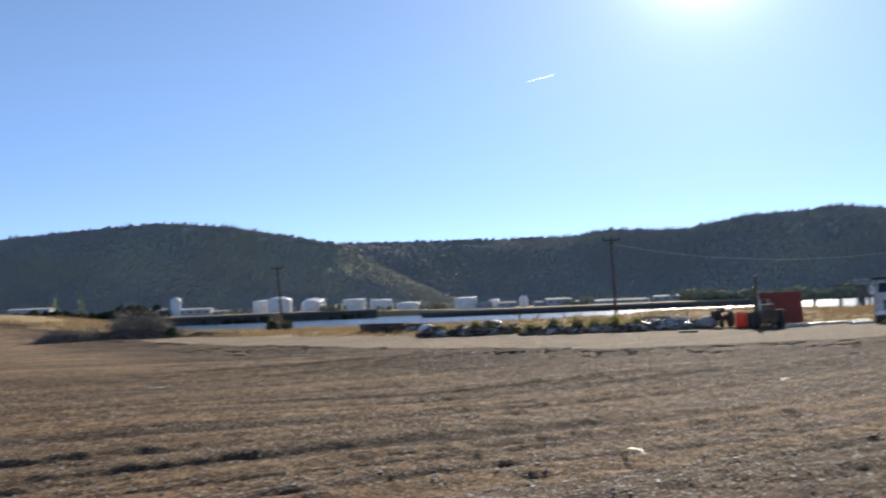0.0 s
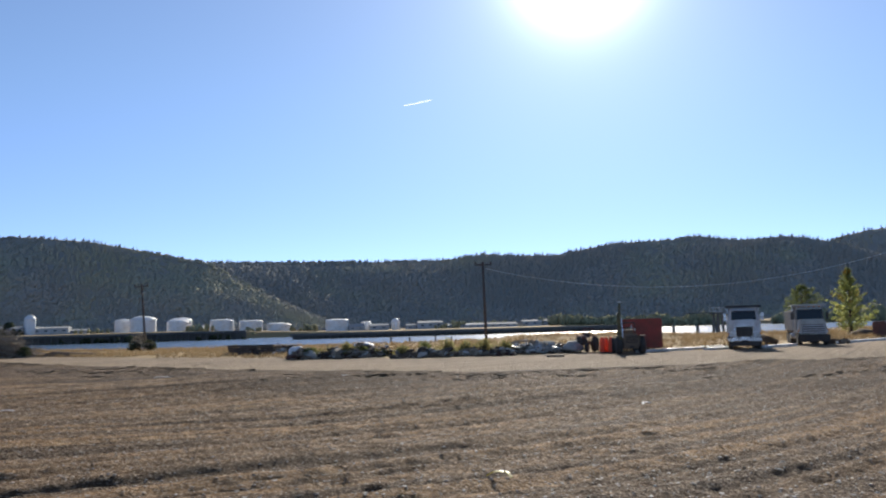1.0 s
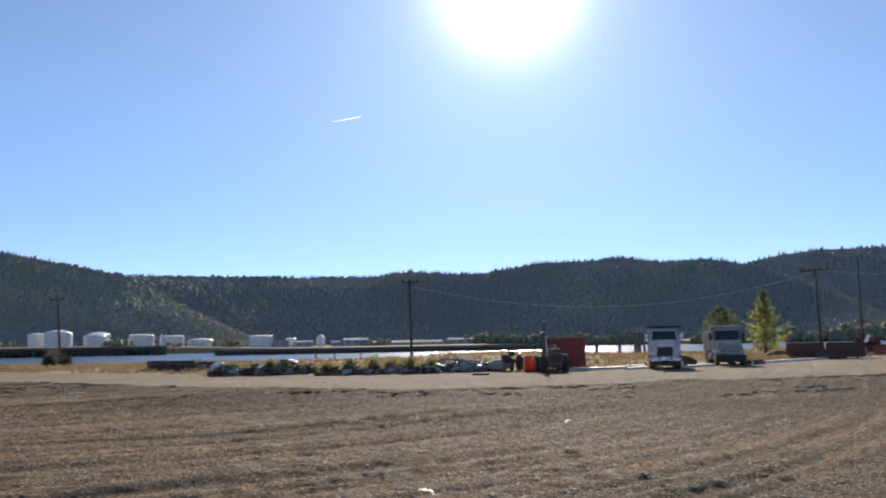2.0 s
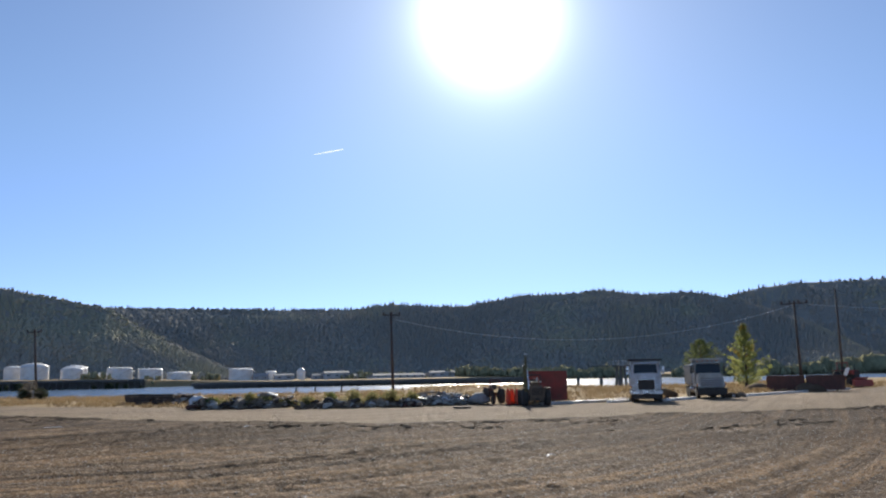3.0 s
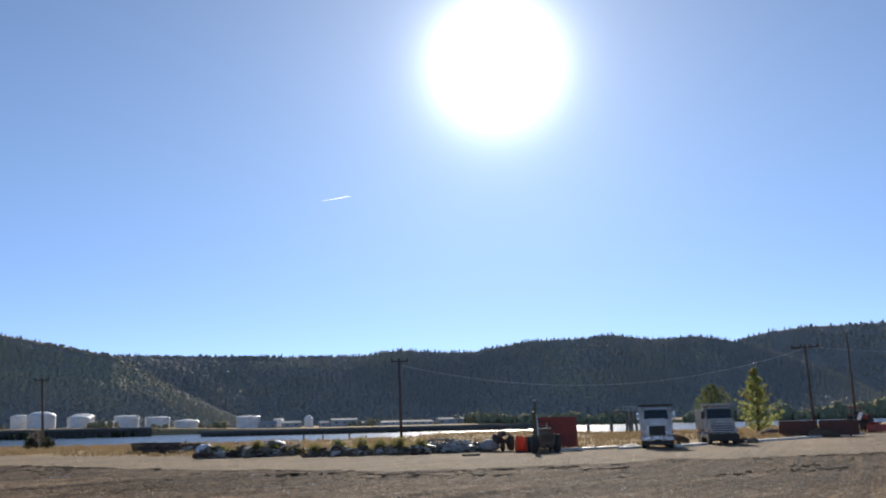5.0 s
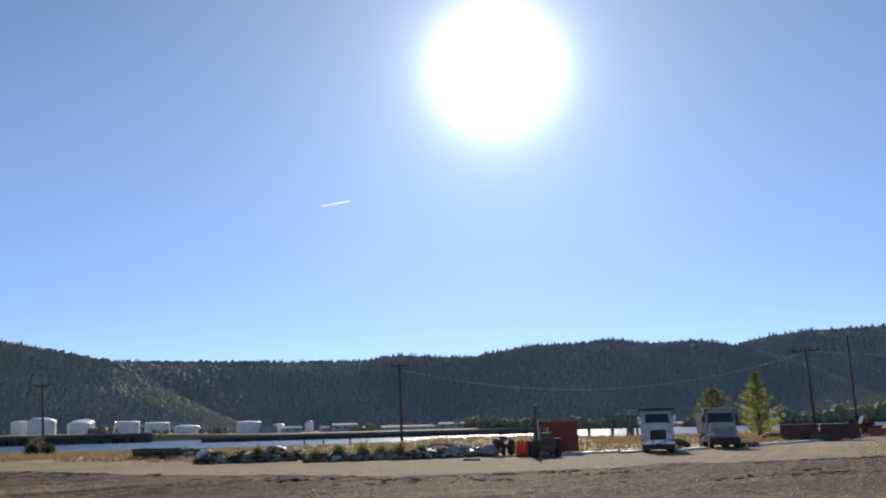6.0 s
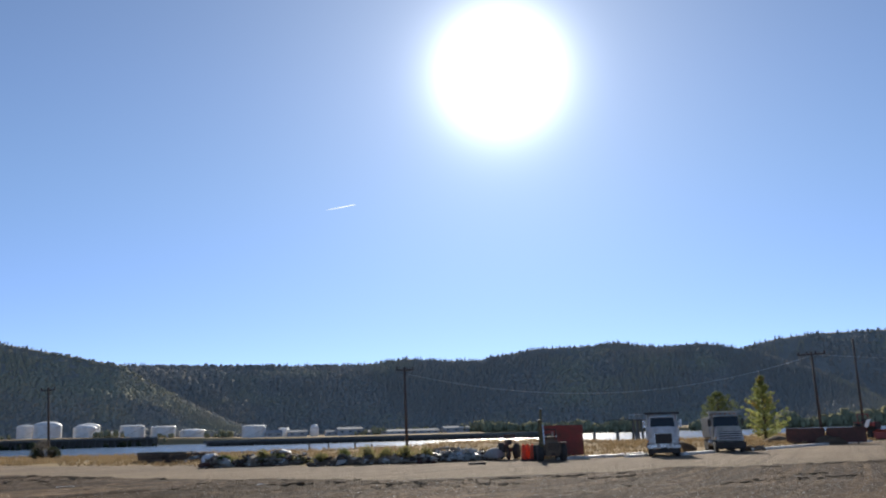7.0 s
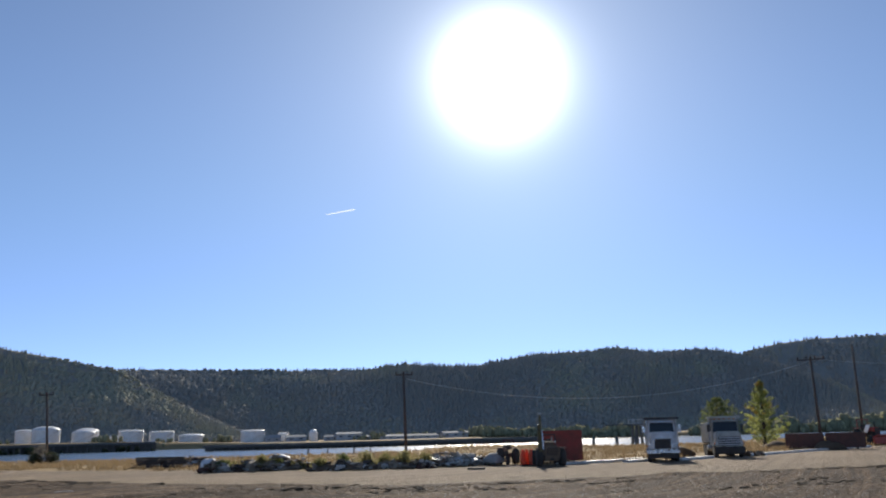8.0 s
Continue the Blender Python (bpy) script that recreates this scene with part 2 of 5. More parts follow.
# ---- the large structure ----
def road_edges(x):
    near = 47 + 0.012 * np.clip(5 - x, 0, 60) ** 2.0 + 0.9 * np.clip(8 - x, 0, 80) + 0.10 * np.clip(x - 30, 0, 200)
    far = 67 + 1.15 * np.clip(8 - x, 0, 62) + 0.62 * np.clip(x - 33, 0, 200)
    return near, far


def bank_line(x):
    """Where the yard ends and falls to the river."""
    return 138 + 26 * smooth(10, -60, x) + 45 * smooth(60, 140, x) + 3 * np.sin(x * 0.07)


def furrow(x, y):
    """The coordinate across the wheel tracks, which swing away as they run east."""
    return y - (0.42 * x + 0.016 * np.clip(x, 0, 30) ** 2 + 0.96 * np.clip(x - 30, 0, 60) + 0.005 * np.clip(-x, 0, 30) ** 2)


def wheel_tracks(x, y):
    """How deep a point lies in the wheel tracks, 0 to 1, and in the berms pushed up beside them."""
    s = furrow(x, y)
    r = random.Random(31)
    deep, berm = 0 * s, 0 * s
    for k in range(34):
        at, width = -6 + 52 * (k + r.uniform(0.1, 0.9)) / 34, r.uniform(0.18, 0.36)
        wander = 0.55 * vnoise(x * 0.07, 0 * x + k * 1.7, 80)
        fade = np.clip(0.55 + 1.2 * vnoise(x * 0.06, 0 * x + k * 2.3, 81), 0, 1)
        for gauge in (0.0, 1.75):
            d = (s - at - wander - gauge) / width
            deep = deep + fade * np.exp(-d * d)
            berm = berm + fade * np.exp(-((np.abs(d) - 1.7) / 0.8) ** 2)
    return np.minimum(deep, 1.0), np.minimum(berm, 1.2)


def ruts(x, y):
    s = furrow(x, y)
    track = vnoise(s * 0.6, x * 0.035 + 7, 3) + 0.45 * vnoise(s * 1.6, x * 0.06, 4)
    deep, berm = wheel_tracks(x, y)
    fine = vnoise(s * 2.3, x * 0.16, 5) + 0.6 * vnoise(s * 4.1, x * 0.3, 6)
    return (0.052 * track + 0.05 * berm - 0.055 * deep) * (1 - 0.55 * smooth(0, 14, x)) + 0.02 * fine


def ground_height(x, y):
    near, far = road_edges(x)
    in_field = smooth(near + 1, near - 3, y) * smooth(3, 9, y)
    z = in_field * (ruts(x, y) + 0.012 * fbm(x * 1.3, y * 1.7, 3, 20) + 0.024 * fbm(x * 2.6, y * 4.9, 3, 25) + 0.12 * fbm(x * 0.08, y * 0.08, 2, 30))
    patchy = np.clip(0.3 + 0.9 * vnoise(x * 0.16, y * 0.2, 9) + 0.7 * vnoise(x * 0.9, y * 1.1, 12), 0, 1.4)
    z = z + 0.12 * (np.exp(-((y - near + 1.5) / 1.1) ** 2) + 0.7 * np.exp(-((y - near + 6.5) / 1.6) ** 2)) * patchy * smooth(3, 9, y)
    rough = smooth(far, far + 6, y)
    z = z + rough * 0.12 * fbm(x * 0.35, y * 0.35, 3, 40)
    z = z + 4.2 * smooth(-42, -80, x) * smooth(112, 150, y) * smooth(320, 230, y)
    z = z + 0.55 * smooth(25, 31, x) * smooth(52, 45, x) * smooth(104, 124, y) * smooth(150, 140, y)
    edge = bank_line(x)
    z = z - 9.0 * smooth(edge, edge + 26, y)
    shore = 660 + 250 * smooth(120, -60, x) + 190 * smooth(130, 260, x)
    z = z + (9.0 + 4.5 * smooth(60, -150, x)) * smooth(shore - 16, shore + 10, y)
    return z


def graded(*spans):
    """Coordinates from spans of (start, end, step at start, step at end)."""
    out = []
    for a, b, s0, s1 in spans:
        p = a
        while p < b - 1e-6:
            out.append(p)
            p += s0 + (s1 - s0) * (p - a) / (b - a)
    return np.array(out + [spans[-1][1]])


def build_ground():
    xs = graded((-4600, -300, 400, 60), (-300, -42, 40, 1.2), (-42, -16, 1.0, 0.13), (-16, 26, 0.13, 0.13), (26, 60, 0.13, 1.0),
                (60, 140, 1.0, 4), (140, 600, 8, 40), (600, 4600, 80, 400))
    ys = graded((-4600, -60, 400, 20), (-60, 8, 10, 0.2), (8, 26, 0.07, 0.12), (26, 58, 0.12, 0.3), (58, 135, 0.4, 1.2),
                (135, 215, 1.5, 4), (215, 630, 20, 20), (630, 940, 4, 6), (940, 4800, 40, 300))
    X, Y = np.meshgrid(xs, ys)
    Z = ground_height(X, Y)
    ob = mesh_of("ground", np.stack([X, Y, Z], -1).reshape(-1, 3), grid_faces(len(xs), len(ys)), GROUND, True)
    near, far = road_edges(X)
    wobble = 2.5 * vnoise(X * 0.15, Y * 0.15, 50)
    road = smooth(near - 0.6, near + 0.6, Y) * smooth(-120, -60, X + 0 * Y)
    grass = smooth(far + wobble, far + wobble + 4, Y)
    for key, values in (("road", road), ("grass", grass), ("furrow", furrow(X, Y)), ("track", wheel_tracks(X, Y)[0]), ("tilled_shade", smooth(near - 30, near - 8, Y) * (0.75 + 0.5 * vnoise(X * 0.12, Y * 0.3, 70)))):
        ob.data.attributes.new(key, "FLOAT", "POINT").data.foreach_set("value", values.astype(np.float32).ravel())
    tagged(ob, "rutted brown earth yard with pale gravel road and dry grass", "ground", kind="structure")
    xs, ys = np.linspace(-4500, 4500, 40), np.linspace(100, 1100, 30)
    X, Y = np.meshgrid(xs, ys)
    w = mesh_of("water", np.stack([X, Y, 0 * X - 4.0], -1).reshape(-1, 3), grid_faces(40, 30), WATER, True)
    tagged(w, "calm grey river glinting under the sun", "river", kind="structure")


build_ground()


def crown_template(seed):
    """A closed leafy crown, 1 high and about 1 wide, narrow at the foot and lobed."""
    bm = bmesh.new()
    bmesh.ops.create_icosphere(bm, subdivisions=2, radius=0.5)
    off = Vector((seed * 2.3, seed * 5.1, seed * 0.7))
    for v in bm.verts:
        lobes = noise.noise(v.co * 5.5 + off) * 0.5 + noise.noise(v.co * 11 + off) * 0.4
        v.co *= 1 + lobes
        v.co.z = v.co.z * (1.0 if v.co.z > 0 else 0.85) + 0.45
    v = np.array([v.co[:] for v in bm.verts])
    f = np.array([[w.index for w in q.verts] for q in bm.faces])
    bm.free()
    return v, f


def fir_template(seed, tiers=5, seg=7):
    """A fir, 1 high and about 0.5 wide, its whorls of boughs stepped and uneven."""
    r = random.Random(seed)
    v, f = [], []
    for k in range(tiers):
        z0, z1 = 0.9 * k / tiers, min(1.0, 0.9 * k / tiers + 0.36)
        wide = 0.27 * (1 - k / tiers) ** 0.8 + 0.03
        base = len(v)
        for i in range(seg):
            a = 6.283 * (i + r.uniform(-0.25, 0.25)) / seg
            w = wide * r.uniform(0.65, 1.2)
            v.append((w * math.cos(a), w * math.sin(a), z0 + r.uniform(-0.03, 0.03)))
        v.append((0, 0, z1))
        f += [(base + i, base + (i + 1) % seg, base + seg) for i in range(seg)]
    return np.array(v), np.array(f)


def ridge(start, end, near, crest, knots, label, seed, density, firs):
    """A wooded hill: slopes rising from near to crest metres away between two bearings, heights by (bearing, metres), covered with crowns."""
    kx, kz = zip(*knots)

    def height(a, q):
        top = np.interp(a, kx, kz) + 0.0088 * crest * np.clip(np.interp(a, kx, kz) / 60, 0, 1) + 0.5
        arc = a * math.pi / 180 * crest
        lobes = fbm(arc / 150, q * 1.3, 3, seed)
        lift = np.where(q < 1, 0.93 * q + 0.07 * smooth(0, 1, q), 1 - 1.2 * (q - 1))
        return top * lift * (1 + 0.22 * lobes * (1 - q) * (q < 1))

    def spot(a, q):
        arc = a * math.pi / 180 * crest
        d = near + (crest - near) * q + 38 * fbm(arc / 210 + 3, q * 1.1, 2, seed + 20) * smooth(0, 0.3, q) * smooth(1.0, 0.6, q)
        return np.stack([d * np.sin(np.radians(a)), d * np.cos(np.radians(a)), height(a, q)], -1)

    az = np.linspace(start, end, int((end - start) * crest * math.pi / 180 / 9))
    v = np.linspace(0, 1.15, 46)
    A, Q = np.meshgrid(az, v)
    hill = mesh_of("hill", spot(A, Q).reshape(-1, 3), grid_faces(len(az), len(v)), HAZED_CANOPY, True)
    tagged(hill, label, "hill", kind="structure")
    rng = np.random.default_rng(seed)
    count = int((end - start) * density)
    a, q = rng.uniform(start, end, count), 1.02 * rng.uniform(0, 1, count) ** 0.9
    arc = a * math.pi / 180 * crest
    conifer = vnoise(arc / 120, q * 2.2, seed + 3) + 0.5 * vnoise(arc / 35, q * 7, seed + 4) + rng.uniform(-0.45, 0.45, count) + 0.35 * (q > 0.93) > firs
    scale = crest / 1700
    for kind, sel in (("fir_wood", conifer), ("broadleaf_wood", ~conifer)):
        n = sel.sum()
        p = spot(a[sel], q[sel])
        sunk = np.where(q[sel] > 0.93, 0.2, 0.42)
        edge = 1 - 0.42 * (q[sel] > 0.9)
        if kind == "fir_wood":
            tall = (7.5 + 8 * rng.uniform(0, 1, n) ** 1.6) * scale * edge
            wide = tall * rng.uniform(0.75, 1.15, n)
            p[:, 2] -= sunk * 0.8 * tall
            ob = scattered(kind, [fir_template(k) for k in range(8)], p, np.stack([wide, wide, tall], -1), rng.uniform(0, 6.28, n), HAZED_FOREST)
            tagged(ob, "dark firs standing close on the hillside", "woods", kind="stuff")
        else:
            wide = (4.0 + 5 * rng.uniform(0, 1, n) ** 1.8) * scale * (0.5 + 0.5 * edge)
            tall = wide * rng.uniform(0.9, 1.7, n) * edge
            p[:, 2] -= sunk * tall
            ob = scattered(kind, [crown_template(k) for k in range(8)], p, np.stack([wide, wide, tall], -1), rng.uniform(0, 6.28, n), HAZED_FOREST, True)
            tagged(ob, "rounded leafy crowns close together on the hillside", "woods", kind="stuff")


ridge(-48, 3, 1325, 1520, [(-48, 110), (-34, 108), (-26, 117), (-20, 135), (-16.6, 141), (-13, 134), (-10, 119), (-6.5, 101), (-4.0, 62), (0, 18), (3, -16)],
      "steep dark wooded hill across the river", 5, 300, 0.0)
ridge(-9, 42, 1560, 1900, [(-9, 120), (-6, 126), (3, 122), (8, 121), (10.5, 132), (12.5, 126), (15, 125), (18.7, 145), (22, 146), (23.5, 152), (26, 138), (28.8, 141), (31.4, 124), (34, 92), (38, 30), (42, -20)],
      "long dark wooded ridge across the river", 6, 330, -0.05)
ridge(28, 62, 2030, 2450, [(28, 130), (30.6, 158), (31.8, 176), (33, 185), (35, 192), (38.7, 191), (46, 205), (62, 190)],
      "high hazy wooded hill across the river", 7, 130, -0.1)


def build_stones():
    rng = np.random.default_rng(4)
    n = 34000
    y = 9 + 38 * rng.uniform(0, 1, n) ** 1.4
    x = rng.uniform(-0.62, 1.0, n) * (y + 4)
    size = 0.007 + 0.022 * rng.uniform(0, 1, n) ** 3.2
    s = np.stack([size * rng.uniform(0.8, 1.7, n), size * rng.uniform(0.8, 1.4, n), size * 0.5], -1)
    ob = scattered("field_stones", [ball_template(s, 1, 0.25) for s in range(5)], np.stack([x, y, ground_height(x, y) + size * 0.15], -1), s, rng.uniform(0, 6.28, n), STONE)
    tagged(ob, "pale pebbles strewn over the rutted brown earth", "stones", kind="stuff")
    n = 14000
    y = 9 + 42 * rng.uniform(0, 1, n) ** 1.3
    x = rng.uniform(-0.62, 1.0, n) * (y + 4)
    size = 0.009 + 0.02 * rng.uniform(0, 1, n) ** 3
    s = np.stack([size * rng.uniform(0.9, 1.9, n), size * rng.uniform(0.8, 1.4, n), size * 0.5], -1)
    ob = scattered("earth_clods", [ball_template(s, 1, 0.3) for s in range(5)], np.stack([x, y, ground_height(x, y) + size * 0.1], -1), s, rng.uniform(0, 6.28, n), CLOD, True)
    tagged(ob, "dry brown clods on the rutted earth", "clods", kind="stuff")


def build_windrow():
    """Dark clods and torn turf heaped in patches along the field's edge, also standing in for the berm's shaded side.
    """
    rng = np.random.default_rng(14)
    n = 12000
    x = rng.uniform(-45, 70, n)
    near = road_edges(x)[0]
    back = 0.3 + 13 * rng.uniform(0, 1, n) ** 1.5
    y = near - back
    keep = vnoise(x * 0.11, y * 0.45, 61) + 0.5 * vnoise(x * 0.5, y * 0.9, 62) > 0.36 + 0.012 * back
    x, y = x[keep], y[keep]
    size = 0.02 + 0.1 * rng.uniform(0, 1, len(x)) ** 3
    s = np.stack([size * rng.uniform(1.5, 4.0, len(x)), size, size * rng.uniform(0.3, 0.6, len(x))], -1)
    ob = scattered("turf_clods", [ball_template(k + 9, 1, 0.32) for k in range(6)], np.stack([x, y, ground_height(x, y) + size * 0.2], -1), s, rng.uniform(-0.5, 0.5, len(x)), TURF)
    tagged(ob, "dark torn clods heaped along the edge of the field", "clods", kind="stuff")


build_stones()
build_windrow()
# ---- materials of the things ----
WHITE_PAINT = worn("dusty_white_paint", (0.74, 0.745, 0.75), (0.5, 0.47, 0.43), 0.25, 1.5, 0.25, grain=8, depth=0.001)
GREY_PAINT = worn("faded_cream_paint", (0.55, 0.53, 0.47), (0.36, 0.33, 0.28), 0.25, 1.5, 0.5, grain=8, depth=0.001)
RED_PAINT = worn("weathered_red_paint", (0.46, 0.06, 0.042), (0.17, 0.065, 0.045), 0.42, 1.1, 0.55, grain=9, depth=0.003)
BRIGHT_RED = worn("faded_tractor_red", (0.52, 0.09, 0.06), (0.3, 0.08, 0.06), 0.35, 1.4, 0.5, grain=9, depth=0.002)
RUST = worn("rusty_steel", (0.17, 0.065, 0.04), (0.085, 0.045, 0.035), 0.5, 0.9, 0.8, grain=7, depth=0.006)
RUSTY_RED = worn("rusty_red_paint", (0.2, 0.075, 0.052), (0.11, 0.062, 0.048), 0.4, 2.0, 0.65, grain=9, depth=0.003)
DRY_WOOD = worn("grey_dry_branches", (0.32, 0.28, 0.23), (0.2, 0.17, 0.14), 0.4, 2.0, 0.9, grain=14, depth=0.004)
OLIVE_PAINT = worn("olive_yellow_paint", (0.21, 0.17, 0.05), (0.09, 0.075, 0.045), 0.45, 1.4, 0.6, grain=9, depth=0.003)
ORANGE = leafy("orange_plastic", (0.78, 0.17, 0.085), (0.78, 0.17, 0.085), None, 20.0, 0.35, 0.4)
MUD_PAINT = worn("muddy_brown_paint", (0.26, 0.175, 0.11), (0.15, 0.11, 0.075), 0.5, 1.6, 0.75, grain=9, depth=0.004)
DARK_STEEL = worn("dark_greasy_steel", (0.05, 0.047, 0.045), (0.1, 0.08, 0.065), 0.4, 2.0, 0.6, 0.3, 14, 0.002)
CHROME = worn("dull_chrome", (0.62, 0.62, 0.62), (0.32, 0.3, 0.28), 0.3, 3.0, 0.22, 1.0, 20, 0.0005)
RUBBER = worn("dusty_tyre_rubber", (0.03, 0.029, 0.028), (0.09, 0.078, 0.065), 0.4, 3.0, 0.85, grain=30, depth=0.003)
TIMBER = worn("weathered_dark_timber", (0.05, 0.038, 0.03), (0.12, 0.095, 0.078), 0.4, 1.5, 0.85, grain=12, depth=0.006)
POLE_WOOD = worn("creosoted_pole_wood", (0.075, 0.05, 0.038), (0.13, 0.1, 0.08), 0.4, 0.8, 0.85, grain=10, depth=0.005)
KERB = worn("bleached_concrete", (0.72, 0.7, 0.66), (0.5, 0.47, 0.42), 0.25, 1.2, 0.5, grain=10, depth=0.004)
CONCRETE = worn("broken_concrete", (0.64, 0.62, 0.58), (0.38, 0.35, 0.3), 0.4, 1.6, 0.85, grain=14, depth=0.012)
DEBRIS = worn("mixed_grey_debris", (0.42, 0.34, 0.25), (0.22, 0.172, 0.125), 0.5, 1.8, 0.85, grain=10, depth=0.015)
BAG = worn("dusty_woven_bag", (0.45, 0.43, 0.4), (0.3, 0.27, 0.24), 0.35, 2.0, 0.8, grain=16, depth=0.006)
SHEET = worn("white_plastic_sheet", (0.8, 0.8, 0.8), (0.55, 0.53, 0.5), 0.25, 1.2, 0.5, grain=6, depth=0.01)
EARTH = worn("heaped_brown_earth", (0.21, 0.145, 0.095), (0.12, 0.083, 0.055), 0.5, 0.9, 0.95, grain=6, depth=0.04, spec=0.1)
TANK_PAINT = worn("white_tank_paint", (0.88, 0.88, 0.86), (0.7, 0.68, 0.63), 0.12, 0.15, 0.5, grain=0.6, depth=0.01)
BARE_ROOF = worn("pale_sheet_roof", (0.5, 0.5, 0.49), (0.33, 0.32, 0.3), 0.3, 0.1, 0.9, grain=0.8, depth=0.01)
WALL_PANEL = worn("pale_wall_cladding", (0.55, 0.56, 0.56), (0.38, 0.37, 0.35), 0.3, 0.12, 0.7, grain=1.2, depth=0.02)
WHARF_TIMBER = worn("dark_wharf_timber", (0.15, 0.135, 0.12), (0.22, 0.2, 0.175), 0.5, 0.12, 0.9, grain=1.0, depth=0.05)
PORCELAIN = worn("brown_insulator_glaze", (0.12, 0.06, 0.04), (0.07, 0.04, 0.03), 0.3, 8, 0.7, spec=0.1)
WIRE = worn("bare_aluminium_wire", (0.92, 0.92, 0.92), (0.85, 0.85, 0.85), 0.3, 2.0, 0.36, 1.0, depth=0.0)
LENS = worn("cloudy_lamp_lens", (0.7, 0.72, 0.72), (0.5, 0.48, 0.42), 0.3, 6, 0.12)
AMBER = worn("amber_lens", (0.75, 0.25, 0.03), (0.5, 0.18, 0.03), 0.3, 9, 0.15)
GLASS = Nodes("dark_cab_glass").finish((0.02, 0.026, 0.03), 0.08, 0.0, spec=0.22)
BARK = worn("grey_brown_bark", (0.11, 0.08, 0.06), (0.06, 0.045, 0.035), 0.4, 2.0, 0.9, grain=16, depth=0.02)
TREE_LEAF = leafy("yellow_green_leaves", (0.3, 0.35, 0.11), (0.54, 0.54, 0.21), (0.62, 0.38, 0.09), 3.0, 0.68)
DARK_LEAF = leafy("olive_leaves", (0.1, 0.13, 0.045), (0.22, 0.24, 0.09), None, 3.0, 0.55)
SCRUB_LEAF = leafy("olive_scrub", (0.19, 0.175, 0.07), (0.36, 0.33, 0.14), None, 3.0, 0.6)
DEAD_LEAF = leafy("dry_brown_brush", (0.2, 0.175, 0.14), (0.34, 0.3, 0.24), None, 3.0, 0.45, 0.0)
DUSK_LEAF = leafy("dark_scrub_leaves", (0.05, 0.06, 0.03), (0.1, 0.11, 0.06), None, 0.6, 0.3, 0.0)


# leaf colour lightened to carry the haze over the far shore
HAZED_SHORE = leafy("shore_thicket", (0.3, 0.285, 0.165), (0.42, 0.395, 0.235), None, 0.3, 0.1, 0.0)
DUSK = leafy("dark_shore_trees", (0.05, 0.06, 0.035), (0.09, 0.1, 0.06), None, 0.3, 0.4, 0.0)
STRAW = leafy("dry_straw", (0.28, 0.195, 0.1), (0.45, 0.33, 0.185), None, 0.6, 0.4, 0.05)


# ---- shaping of things ----
def part(name, bm, material, parent=None, label="", shade=False):
    me = bpy.data.meshes.new(name)
    bmesh.ops.recalc_face_normals(bm, faces=bm.faces)
    for f in bm.faces:
        f.smooth = shade
    bm.to_mesh(me)
    bm.free()
    me.materials.append(material)
    ob = new(name, me)
    ob.parent = parent
    return tagged(ob, label)


def thing(name, m, label, category, group="", kind=""):
    ob = new(name)
    ob.matrix_world = m
    return tagged(ob, label, category, group, kind)


def box(bm, c, s, bevel=0.0, turn=(0, 0, 0), top=(1.0, 1.0)):
    """A block at centre c of size s, its top face scaled by top."""
    made = bmesh.ops.create_cube(bm, size=1.0)["verts"]
    for v in made:
        if v.co.z > 0:
            v.co.x *= top[0]
            v.co.y *= top[1]
    bmesh.ops.transform(bm, verts=made, matrix=pose(*c, *turn) @ Matrix.Diagonal((*s, 1)))
    if bevel:
        edges = list({e for v in made for e in v.link_edges})
        bmesh.ops.bevel(bm, geom=edges, offset=bevel, segments=2, affect="EDGES", clamp_overlap=True)
    return bm


def rod(bm, a, b, r0, r1=None, seg=8):
    a, b = Vector(a), Vector(b)
    m = Matrix.Translation((a + b) / 2) @ (b - a).to_track_quat("Z", "Y").to_matrix().to_4x4()
    bmesh.ops.create_cone(bm, cap_ends=True, segments=seg, radius1=r0, radius2=r0 if r1 is None else r1, depth=(b - a).length, matrix=m)
    return bm


def lathe(bm, profile, seg=24, m=Matrix()):
    rings = []
    for r, z in profile:
        rings.append([bm.verts.new(m @ Vector((r * math.cos(2 * math.pi * i / seg), r * math.sin(2 * math.pi * i / seg), z))) for i in range(seg)])
    for a, b in zip(rings, rings[1:]):
        for i in range(seg):
            bm.faces.new((a[i], a[(i + 1) % seg], b[(i + 1) % seg], b[i]))
    bm.faces.new(rings[0])
    bm.faces.new(rings[-1])
    return bm


def lump(bm, c, s, seed, level=2, rough=0.22, flat=True):
    """A broken block or lump, uneven, with its underside flattened."""
    made = bmesh.ops.create_icosphere(bm, subdivisions=level, radius=1.0)["verts"]
    off = Vector((seed * 3.7, seed * 1.3, seed * 7.1))
    for v in made:
        n = noise.noise(v.co * 1.1 + off) + 0.5 * noise.noise(v.co * 2.7 + off)
        p = v.co * (1 + rough * n * 2)
        if flat:
            p.z = max(p.z, -0.35)
        v.co = Vector((p.x * s[0] + c[0], p.y * s[1] + c[1], p.z * s[2] + c[2]))
    return bm


def rest(x, y):
    return float(ground_height(np.array([float(x)]), np.array([float(y)]))[0])


def B():
    return bmesh.new()


